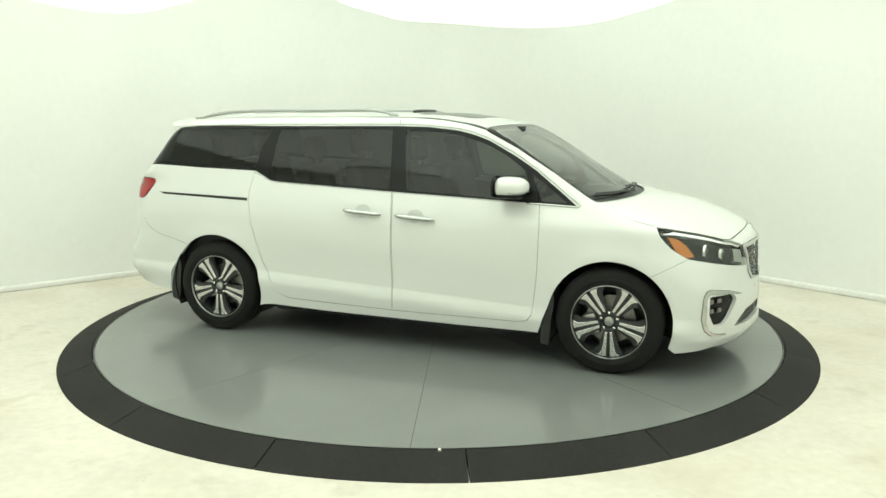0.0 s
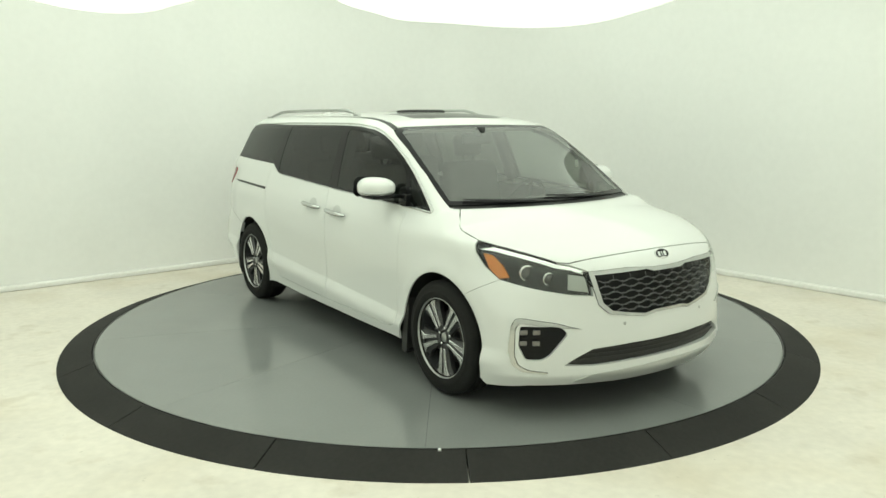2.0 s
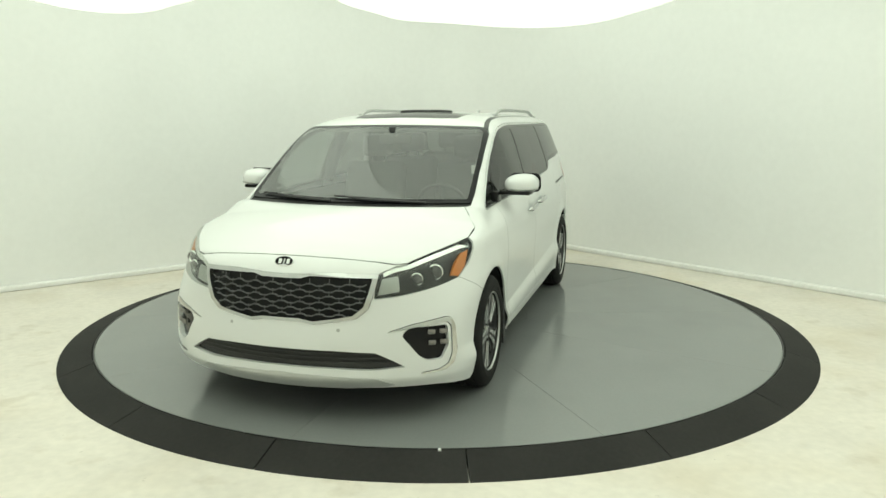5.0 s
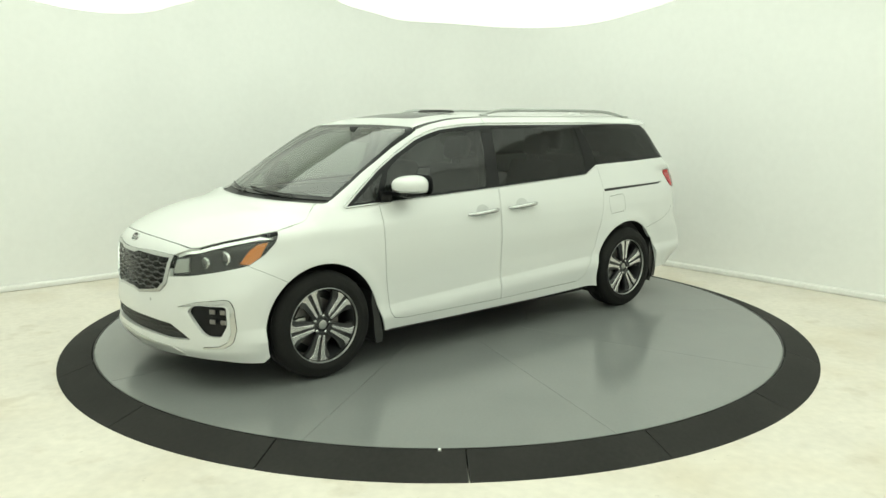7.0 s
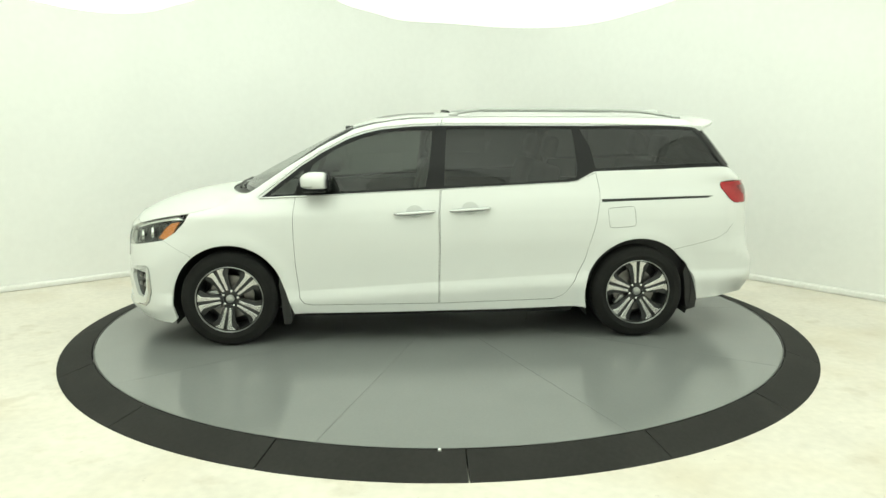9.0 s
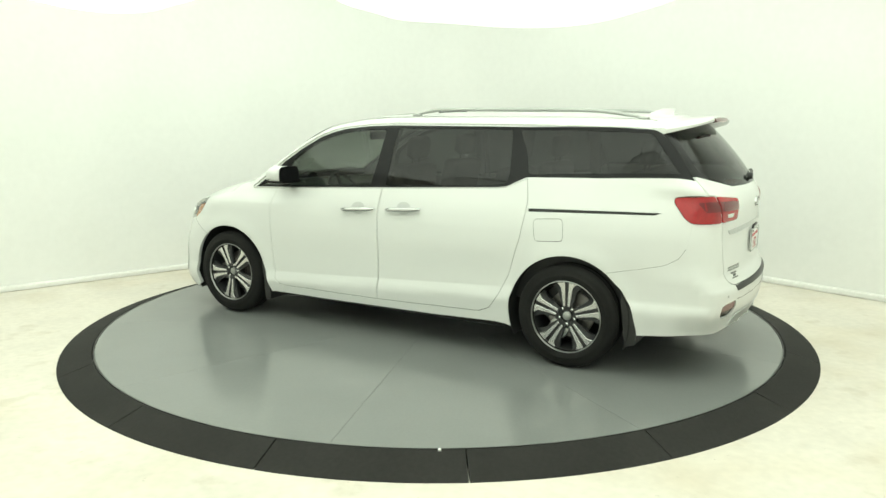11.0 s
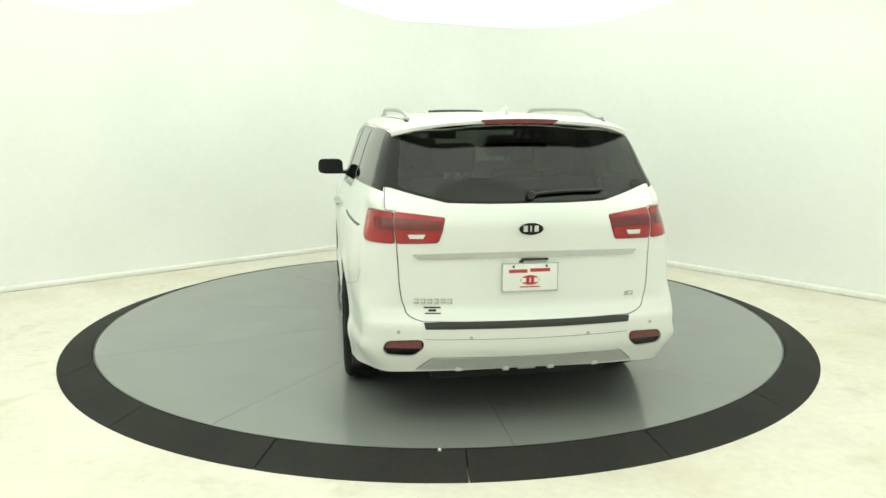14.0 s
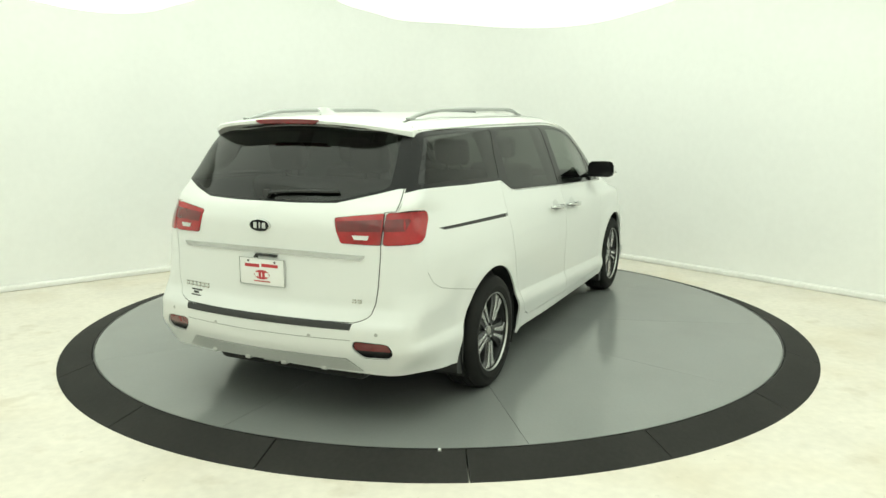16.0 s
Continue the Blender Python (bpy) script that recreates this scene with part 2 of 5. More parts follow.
# ---- turntable ----
def build_turntable():
    disc = tagged(new("turntable"), "grey epoxy-painted round car turntable with section joints", "turntable")
    gap = 0.0022
    bm = lathe([(0.0, -0.012), (DISC_R - 0.004, -0.012), (DISC_R - 0.004, -0.055), (0.0, -0.055)], 96, "z")
    part("base_plate", bm, M_SEAM, disc, "dark steel plate under the deck", True, 20)
    bm = bmesh.new()
    rows = []
    for i in range(19):
        row = []
        for r, z in ((0.7507, -0.012), (0.7507, 0.0), (1.2, 0.0), (1.7, 0.0), (2.2, 0.0), (DISC_R - 0.004, 0.0), (DISC_R, -0.004), (DISC_R, -0.012)):
            s = gap / 2 / r
            a = s + (radians(36) - 2 * s) * i / 18
            row.append(bm.verts.new((r * math.cos(a), r * math.sin(a), z)))
        rows.append(row)
    for A, B in zip(rows, rows[1:]):
        for j in range(7):
            bm.faces.new((A[j], B[j], B[j + 1], A[j + 1]))
    bm.faces.new(rows[0])
    bm.faces.new(rows[-1][::-1])
    bmesh.ops.recalc_face_normals(bm, faces=bm.faces[:])
    me = finish(bm, "deck_section", M_DISC)
    part("deck_centre", lathe([(0.0, 0.0), (0.4, 0.0), (0.75, 0.0), (0.75, -0.012), (0.0, -0.012)], 96, "z"), M_DISC, disc, "", True, 20)
    for k in range(10):
        ob = new("deck_section", me)
        ob.parent = disc
        ob.rotation_euler.z = radians(36 * k)
    b = lathe([(DISC_R + 0.001, -0.05), (DISC_R + 0.001, 0.002), (DISC_R + 0.009, 0.002), (DISC_R + 0.009, -0.05)], 128, "z")
    part("edge_band", b, M_SEAM, disc, "dark steel edge band", True, 40)
    return disc


def build_ramp():
    """Seventeen black rubber wedges round the deck."""
    n = 17
    step = 2 * math.pi / n
    r0, r1 = DISC_R + 0.014, RAMP_R

    def wedge():
        bm = bmesh.new()
        k = 10
        prof = [(r0, FLOOR_Z), (r0, 0.0), (r0 + 0.006, 0.003), (r1 - 0.03, FLOOR_Z + 0.014), (r1, FLOOR_Z + 0.004), (r1, FLOOR_Z)]
        g = 0.0012
        rows = []
        for i in range(k + 1):
            a = g + (step - 2 * g) * i / k
            rows.append([bm.verts.new((r * math.cos(a), r * math.sin(a), z)) for r, z in prof])
        for A, B in zip(rows, rows[1:]):
            for j in range(len(prof)):
                jj = (j + 1) % len(prof)
                bm.faces.new((A[j], A[jj], B[jj], B[j]))
        bm.faces.new(rows[0])
        bm.faces.new(rows[-1][::-1])
        bmesh.ops.recalc_face_normals(bm, faces=bm.faces[:])
        return finish(bm, "ramp_segment", M_RUBBER, True, 25)

    me = wedge()
    ring = tagged(new("turntable_ramp"), "ring of sloped black rubber ramp segments on the floor", "ramp")
    for i in range(n):
        ob = new("ramp_segment", me)
        ob.parent = ring
        ob.rotation_euler.z = radians(-87.2) + i * step
    return ring


def build_mark():
    """A small white tape mark on the ramp's inner edge."""
    bm = bmesh.new()
    put(bm, -0.008, 0.008, -2.752, -2.728, -0.001, 0.006, 0.001)
    tagged(new("tape_mark", finish(bm, "tape_mark", M_WALL)), "small white tape mark on the black ramp", "tape mark")


build_booth()
build_lights()
turntable = build_turntable()
ramp = build_ramp()
build_mark()


# ---- the van's skin: one smooth form, from which all its panels are cut ----
# x forward from the middle between the axles, y to the van's left, z up from the deck.
def spline(knots):
    """A smooth curve through (x, y) knots that never overshoots them."""
    xs = np.array([k[0] for k in knots], float)
    ys = np.array([k[1] for k in knots], float)
    h = np.diff(xs)
    d = np.diff(ys) / h
    m = np.zeros_like(xs)
    m[0], m[-1] = d[0], d[-1]
    for i in range(1, len(xs) - 1):
        if d[i - 1] * d[i] > 0:
            m[i] = 2 * d[i - 1] * d[i] / (d[i - 1] + d[i])

    def f(x):
        x = np.clip(np.asarray(x, float), xs[0] - 1, xs[-1] + 1)
        i = np.clip(np.searchsorted(xs, x) - 1, 0, len(h) - 1)
        t = (x - xs[i]) / h[i]
        lo, hi = t < 0, t > 1
        tt = np.clip(t, 0, 1)
        v = (ys[i] * (1 + 2 * tt) * (1 - tt) ** 2 + m[i] * h[i] * tt * (1 - tt) ** 2
             + ys[i + 1] * tt * tt * (3 - 2 * tt) + m[i + 1] * h[i] * tt * tt * (tt - 1))
        v = np.where(lo, v + m[0] * (x - xs[0]), v)
        return np.where(hi, v + m[-1] * (x - xs[-1]), v)
    return f


def step(a, b, x):
    t = np.clip((x - a) / (b - a), 0.0, 1.0)
    return t * t * (3 - 2 * t)


def smax(a, b, k):
    h = np.clip(0.5 + 0.5 * (a - b) / k, 0, 1)
    return b + (a - b) * h + k * h * (1 - h)


TOP_LINE = spline([(-2.6, 1.60), (-2.25, 1.658), (-1.9, 1.688), (-1.2, 1.708), (-0.4, 1.712), (0.13, 1.704), (0.40, 1.675), (0.594, 1.618), (0.8, 1.53),
                   (1.0, 1.43), (1.25, 1.302), (1.454, 1.188), (1.54, 1.135), (1.585, 1.118), (1.66, 1.124), (1.82, 1.106), (2.011, 1.066),
                   (2.18, 1.010), (2.30, 0.954), (2.38, 0.905), (2.46, 0.82), (2.6, 0.55)])
HALF_WIDTH = spline([(0.0, 0.90), (0.2, 0.945), (0.3, 0.966), (0.37, 0.9745), (0.395, 0.9712), (0.444, 0.9552), (0.450, 0.9537), (0.456, 0.9534), (0.50, 0.9536), (0.56, 0.9545), (0.64, 0.9585), (0.78, 0.966), (0.90, 0.962), (0.985, 0.950),
                     (1.06, 0.932), (1.15, 0.903), (1.27, 0.866), (1.40, 0.822), (1.50, 0.786), (1.60, 0.742), (1.68, 0.69), (1.8, 0.60)])
NOSE = spline([(0.0, 2.30), (0.2, 2.40), (0.28, 2.455), (0.45, 2.455), (0.6, 2.442), (0.75, 2.436), (0.85, 2.424), (0.92, 2.405), (1.1, 2.28)])
NOSE_ROUND = spline([(0.3, 0.14), (0.58, 0.15), (0.72, 0.27), (0.85, 0.42), (1.0, 0.45)])
TAIL = spline([(0.0, -2.46), (0.25, -2.51), (0.34, -2.545), (0.48, -2.595), (0.575, -2.60), (0.625, -2.575), (0.70, -2.543), (0.9, -2.536), (1.1, -2.545),
               (1.19, -2.522), (1.24, -2.49), (1.32, -2.44), (1.45, -2.335), (1.6, -2.19), (1.7, -2.06), (1.9, -1.8)])
TAIL_BOW = spline([(0.3, 0.15), (0.45, 0.165), (0.58, 0.17), (0.75, 0.15), (0.9, 0.165), (1.1, 0.20), (1.2, 0.25), (1.3, 0.29), (1.6, 0.27)])
HUB_X, HUB_Z = 1.53, 0.355


def skin(x, y, z):
    """Below 0 inside the van's form, above 0 outside."""
    ay = np.abs(y)
    w = HALF_WIDTH(z + (-0.009 + 0.049 * np.clip(x, -1.2, 1.2)) * step(0.22, 0.36, z) * step(0.80, 0.58, z))
    w = w - 0.06 * step(0.35, 1.3, x) * step(0.95, 1.12, z) - 0.040 * np.clip((x - 1.5) / 0.7, 0, 2) ** 2
    w = w - 0.047 * np.clip((-x - 1.2) / 1.0, 0, 2) ** 2
    w = w - 0.022 * step(-1.95, -2.25, x) * step(0.64, 0.78, z) * step(1.24, 1.16, z)
    w = w - 0.10 * step(0.48, 0.27, z) * step(-2.12, -2.45, x)
    for hx in (HUB_X, -HUB_X):
        r = np.hypot(x - hx, z - HUB_Z)
        w = w + 0.014 * np.exp(-((r - 0.42) / 0.07) ** 2)
    side = ay - w
    u = x + 0.28 * step(0.55, 1.35, x) * ay ** 2
    k = 0.10 * step(1.6, 1.8, u) + 0.08 * (1 - step(0.35, 0.7, u))
    top = (z - TOP_LINE(u) + k * ay ** 2) * 0.9
    nose = x - (NOSE(z) - 0.33 * ay ** 2 - NOSE_ROUND(z) * ay ** 6)
    tail = (TAIL(z) + TAIL_BOW(z) * ay ** 2 + (0.02 + 0.18 * step(1.2, 1.42, z)) * ay ** 6) - x
    kt = 0.05 + 0.05 * step(1.2, 0.4, x)
    f = smax(side, top, kt)
    f = smax(f, nose, 0.07)
    return smax(f, tail, 0.08 + 0.08 * step(0.60, 0.78, z) * step(1.25, 1.12, z))


def solve(at, lo, hi, n):
    """The outermost place along each ray where the skin lies."""
    a, b = np.full(n, float(lo)), np.full(n, float(hi))
    for _ in range(24):
        m = (a + b) / 2
        inside = skin(*at(m)) < 0
        a, b = np.where(inside, m, a), np.where(inside, b, m)
    return np.stack(at((a + b) / 2), 1)


def normals(p):
    e = 1.5e-3
    g = []
    for i in range(3):
        d = np.zeros(3)
        d[i] = e
        q, r = p + d, p - d
        g.append(skin(q[:, 0], q[:, 1], q[:, 2]) - skin(r[:, 0], r[:, 1], r[:, 2]))
    g = np.stack(g, 1)
    return g / np.linalg.norm(g, axis=1)[:, None]


def S(x, z):
    return tuple(solve(lambda m: (np.full(1, float(x)), m, np.full(1, float(z))), 0.05, 1.4, 1)[0])


def U(x, y):
    return tuple(solve(lambda m: (np.full(1, float(x)), np.full(1, float(y)), m), 0.3, 2.2, 1)[0])


def F(y, z):
    return tuple(solve(lambda m: (m, np.full(1, float(y)), np.full(1, float(z))), 0.5, 3.0, 1)[0])


def R(y, z):
    return tuple(solve(lambda m: (-m, np.full(1, float(y)), np.full(1, float(z))), 0.5, 3.0, 1)[0])


def many(kind, pts):
    """S, U, F or R for a list of pairs at once."""
    q = np.array(pts, float)
    a, b = q[:, 0], q[:, 1]
    at = {"S": lambda m: (a, m, b), "U": lambda m: (a, b, m), "F": lambda m: (m, a, b), "R": lambda m: (-m, a, b)}[kind]
    lo, hi = {"S": (0.05, 1.4), "U": (0.3, 2.2)}.get(kind, (0.5, 3.0))
    return [tuple(v) for v in solve(at, lo, hi, len(q))]


AX_Z = 0.95
CHARTS = {
    "side": (lambda q: solve(lambda m: (q[:, 0], m * np.cos(q[:, 1] / 0.9), AX_Z + m * np.sin(q[:, 1] / 0.9)), 0.1, 1.6, len(q)),
             lambda p: (p[0], 0.9 * math.atan2(p[2] - AX_Z, p[1]))),
    "top": (lambda q: solve(lambda m: (q[:, 0], q[:, 1], m), 0.3, 2.2, len(q)), lambda p: (p[0], p[1])),
    "front": (lambda q: solve(lambda m: (1.2 + m * np.cos(q[:, 0]), m * np.sin(q[:, 0]), q[:, 1]), 0.1, 2.0, len(q)),
              lambda p: (math.atan2(p[1], p[0] - 1.2), p[2])),
    "rear": (lambda q: solve(lambda m: (-1.2 - m * np.cos(q[:, 0]), m * np.sin(q[:, 0]), q[:, 1]), 0.1, 2.0, len(q)),
             lambda p: (math.atan2(p[1], -p[0] - 1.2), p[2])),
}


def dense(poly, h):
    out = []
    for a, b in zip(poly, poly[1:] + poly[:1]):
        n = max(1, int(math.ceil(math.hypot(b[0] - a[0], b[1] - a[1]) / h)))
        out += [(a[0] + (b[0] - a[0]) * i / n, a[1] + (b[1] - a[1]) * i / n) for i in range(n)]
    return out


def area(poly):
    return sum(a[0] * b[1] - b[0] * a[1] for a, b in zip(poly, poly[1:] + poly[:1])) / 2


def shrink(poly, d):
    """The outline moved inwards by d."""
    s = 1 if area(poly) > 0 else -1
    n = len(poly)
    out = []
    for i in range(n):
        p, a, b = Vector(poly[i]), Vector(poly[i - 1]), Vector(poly[(i + 1) % n])
        u, v = (p - a).normalized(), (b - p).normalized()
        n1, n2 = Vector((-u.y, u.x)) * s, Vector((-v.y, v.x)) * s
        m = n1 + n2
        if m.length < 1e-6:
            m = n1
        m.normalize()
        out.append(tuple(p + m * (d / max(0.35, m.dot(n1)))))
    return out


def rounded(poly, r, seg=4):
    """Corners of a 2D outline rounded off."""
    out = []
    n = len(poly)
    for i in range(n):
        p, a, b = Vector(poly[i]), Vector(poly[i - 1]), Vector(poly[(i + 1) % n])
        rr = min(r, (a - p).length * 0.45, (b - p).length * 0.45)
        q0, q1 = p + (a - p).normalized() * rr, p + (b - p).normalized() * rr
        for k in range(seg + 1):
            s = k / seg
            out.append(tuple(q0 * (1 - s) ** 2 + p * 2 * s * (1 - s) + q1 * s * s))
    return out


def contains(poly, c):
    x, y = c[:, 0], c[:, 1]
    inside = np.zeros(len(c), bool)
    q = np.array(poly)
    for (x0, y0), (x1, y1) in zip(q, np.roll(q, -1, 0)):
        if y0 == y1:
            continue
        hit = ((y0 > y) != (y1 > y)) & (x < (x1 - x0) * (y - y0) / (y1 - y0) + x0)
        inside ^= hit
    return inside


def cut(chart, outer, regions, h=0.035, creases=()):
    """Cuts a chart's outline into regions. regions: name -> (outline as 3D points, gap, corner radius), inner ones first.
    Returns name -> (points, normals, triangles); what is left over is called rest."""
    to3d, to2d = CHARTS[chart]
    flat = lambda pts: [to2d(p) for p in pts]
    out2 = flat(outer)
    polys = [dense(out2, h)]
    tests = []
    for name, (pts, gap, r) in regions.items():
        q = flat(pts)
        if r:
            q = rounded(q, r)
        inner = shrink(q, gap) if gap else q
        tests.append((name, inner, q))
        polys.append(dense(q, h))
        if gap:
            polys.append(dense(inner, h))
    verts, edges = [], []
    for p in polys:
        o = len(verts)
        verts += [Vector(v) for v in p]
        edges += [(o + i, o + (i + 1) % len(p)) for i in range(len(p))]
    for line in creases:
        q = flat(line)
        edges += [(len(verts) + i, len(verts) + i + 1) for i in range(len(q) - 1)]
        verts += [Vector(v) for v in q]
    lo, hi = np.min(out2, 0), np.max(out2, 0)
    gx, gy = np.meshgrid(np.arange(lo[0] + h * 0.37, hi[0], h), np.arange(lo[1] + h * 0.41, hi[1], h))
    g = np.stack([gx.ravel(), gy.ravel()], 1)
    g = g[contains(out2, g)]
    verts += [Vector(v) for v in g]
    from mathutils.geometry import delaunay_2d_cdt
    vs, _, fs, *_ = delaunay_2d_cdt(verts, edges, [], 0, 1e-6)
    q = np.array([tuple(v) for v in vs])
    tri = np.array([tuple(f) for f in fs if len(f) == 3])
    c = q[tri].mean(1)
    a = q[tri]
    big = np.abs((a[:, 1, 0] - a[:, 0, 0]) * (a[:, 2, 1] - a[:, 0, 1]) - (a[:, 2, 0] - a[:, 0, 0]) * (a[:, 1, 1] - a[:, 0, 1])) > 1e-9
    kind = np.full(len(tri), -1)
    kind[contains(out2, c)] = len(tests)
    for i in range(len(tests) - 1, -1, -1):
        kind[contains(tests[i][2], c)] = 1000 + i
        kind[contains(tests[i][1], c)] = i
    kind[~contains(out2, c)] = -1
    kind[~big] = -1
    P = to3d(q)
    N = normals(P)
    res = {}
    names = list(enumerate([t[0] for t in tests] + ["rest"])) + [(1000 + i, t[0] + "_gap") for i, t in enumerate(tests)]
    for i, name in names:
        T = tri[kind == i]
        if len(T):
            ids, inv = np.unique(T, return_inverse=True)
            res[name] = (P[ids], N[ids], inv.reshape(-1, 3))
    return res


def panel_mesh(name, piece, mat, mode="left", off=0.0, depth=0.012):
    """A panel with turned-in edges. mode: left, right or both (joined across the middle). off: how far it lies under the skin."""
    P, N, T = piece
    a, b, c = P[T[:, 0]], P[T[:, 1]], P[T[:, 2]]
    flip = (np.cross(b - a, c - a) * N[T].mean(1)).sum(1) < 0
    T = T.copy()
    T[flip] = T[flip][:, [0, 2, 1]]
    if mode == "both":
        N = N.copy()
        mid = np.abs(P[:, 1]) < 2e-3
        N[mid, 1] = 0
    X = P - N * off
    rim = {}
    for t in T:
        for i, j in ((0, 1), (1, 2), (2, 0)):
            e = (int(t[i]), int(t[j]))
            if (e[1], e[0]) in rim:
                del rim[(e[1], e[0])]
            else:
                rim[e] = 1
    V, faces, ln = [tuple(v) for v in X], [tuple(map(int, t)) for t in T], [tuple(N[i]) for t in T for i in t]
    if depth:
        for i, j in rim:
            if mode == "both" and abs(X[i][1]) < 2e-3 and abs(X[j][1]) < 2e-3:
                continue
            o = len(V)
            q = [X[i], X[j], X[j] - N[j] * depth, X[i] - N[i] * depth]
            V += [tuple(v) for v in q]
            faces.append((o + 1, o, o + 3, o + 2))
            fn = np.cross(q[0] - q[1], q[3] - q[0])
            L = np.linalg.norm(fn)
            ln += [tuple(fn / L if L > 1e-12 else N[i])] * 4
    sets = []
    if mode in ("left", "both"):
        sets.append((V, faces, ln))
    if mode in ("right", "both"):
        mv = [(x, -y, z) for x, y, z in V]
        mf, ml, k = [], [], 0
        for f in faces:
            mf.append(tuple(reversed(f)))
            ml += [(n[0], -n[1], n[2]) for n in reversed(ln[k:k + len(f)])]
            k += len(f)
        sets.append((mv, mf, ml))
    V, faces, ln = [], [], []
    for v, f, l in sets:
        o = len(V)
        V += v
        faces += [tuple(i + o for i in q) for q in f]
        ln += l
    me = bpy.data.meshes.new(name)
    me.from_pydata(V, [], faces)
    me.materials.append(mat)
    me.polygons.foreach_set("use_smooth", [True] * len(me.polygons))
    me.update()
    me.normals_split_custom_set(ln)
    return me


# ---- the van's materials ----
M_PAINT = material("white_car_paint", (0.71, 0.72, 0.71), 0.28, coat=0.5, fine=0.006, fine_scale=400)
M_BLACK = material("black_plastic", (0.018, 0.018, 0.018), 0.45, fine=0.1, fine_scale=90, bump=0.05, bump_scale=300)
M_GLOSS = material("gloss_black_trim", (0.008, 0.008, 0.009), 0.16, spec=0.2)
M_CHROME = material("chrome", (0.56, 0.57, 0.565), 0.10, 1.0)
M_SATIN = material("satin_silver_trim", (0.42, 0.43, 0.42), 0.33, 0.9, fine=0.05, fine_scale=120)
M_SKID = material("light_silver_paint", (0.52, 0.53, 0.52), 0.35, 0.5, fine=0.03, fine_scale=120)
M_ALLOY = material("machined_alloy", (0.62, 0.62, 0.62), 0.27, 0.9, fine=0.03, fine_scale=200)
M_POCKET = material("dark_grey_alloy_paint", (0.035, 0.036, 0.038), 0.35, 0.2)
M_TYRE = material("tyre_rubber", (0.012, 0.012, 0.0115), 0.85, spec=0.25, var=0.1, var_scale=6, fine=0.1, fine_scale=60, bump=0.1, bump_scale=150)
M_IRON = material("brake_iron", (0.25, 0.24, 0.23), 0.4, 0.8, var=0.15, var_scale=20)
M_LINER = material("wheel_arch_liner", (0.012, 0.012, 0.012), 0.9, bump=0.2, bump_scale=60)
M_RED = material("red_lamp_plastic", (0.33, 0.008, 0.012), 0.12, var=0.2, var_scale=9, fine=0.1, fine_scale=60, coat=0.3)
M_DRED = material("dark_red_lamp_plastic", (0.13, 0.007, 0.010), 0.12, var=0.2, var_scale=12, coat=0.4)
M_AMBER = material("amber_lamp_plastic", (0.58, 0.19, 0.035), 0.15, coat=0.5)
# White body paint greyed to imitate shade in the handle hollows.
M_CUP_SHADE = material("painted_recess_shade", (0.55, 0.56, 0.55), 0.35, fine=0.02, fine_scale=100)
M_LAMPBOX = material("dark_lamp_housing", (0.022, 0.023, 0.023), 0.25, 0.2)
M_REFLECT = material("lamp_reflector", (0.75, 0.76, 0.75), 0.1, 1.0)
M_LENS = glass_material("clear_lens", (0.93, 0.95, 0.93))
M_WSCREEN = glass_material("windscreen_glass", (0.66, 0.72, 0.66), 0.175)
M_SIDEGLASS = glass_material("front_side_glass", (0.22, 0.245, 0.225), 0.05)
M_PRIVACY = glass_material("privacy_glass", (0.074, 0.083, 0.077))
M_SEAT = material("dark_grey_leather", (0.05, 0.05, 0.05), 0.5, var=0.1, var_scale=8, fine=0.08, fine_scale=90, bump=0.1, bump_scale=200)
M_DASH = material("dark_dashboard_plastic", (0.035, 0.035, 0.036), 0.55, bump=0.05, bump_scale=300)
M_LINING = material("grey_headliner_cloth", (0.45, 0.45, 0.42), 0.9, fine=0.05, fine_scale=200)
M_CARPET = material("black_carpet", (0.02, 0.02, 0.02), 0.95, fine=0.2, fine_scale=200)
M_PLATE = material("white_plate", (0.78, 0.78, 0.77), 0.35)
M_PLATERED = material("red_plate_print", (0.45, 0.03, 0.04), 0.4)

van = tagged(new("minivan"), "white minivan with dark tinted windows parked on the turntable", "minivan")

# ---- lines of the body ----
HOOD_SIDE = [(1.44, 0.752), (1.487, 0.785), (1.53, 0.818), (1.58, 0.858), (1.64, 0.884), (1.80, 0.886), (1.90, 0.845), (2.02, 0.782), (2.13, 0.712), (2.205, 0.655)]
hood_side = many("U", HOOD_SIDE)
hood_front = [U(2.345 - 0.28 * y * y, y) for y in (0.60, 0.5, 0.4, 0.3, 0.2, 0.1, 0.0)]
hood_back = [U(1.605 - 0.28 * y * y, y) for y in (0.0, 0.15, 0.3, 0.45, 0.6, 0.72)]
ws_low = [U(1.535 - 0.28 * y * y, y) for y in (0.0, 0.15, 0.3, 0.45, 0.6, 0.72, 0.775)]
ws_side = many("U", ((1.345, 0.79), (1.1, 0.772), (0.85, 0.752), (0.66, 0.733)))
ws_top = [U(0.60 + 0.03 * y * y, y) for y in (0.70, 0.67, 0.55, 0.4, 0.2, 0.0)]
ditch = many("U", ((0.60, 0.712), (0.45, 0.682), (0.3, 0.66), (0.0, 0.645), (-0.5, 0.64), (-1.0, 0.636), (-1.5, 0.625), (-1.9, 0.60), (-2.10, 0.575)))


def arch(cx, a0, a1, r=None, n=24):
    r = r or (0.405 if cx > 0 else 0.415)
    return many("S", [(cx + r * math.cos(radians(a0 + (a1 - a0) * k / n)), max(0.2, HUB_Z + r * math.sin(radians(a0 + (a1 - a0) * k / n)))) for k in range(n + 1)])


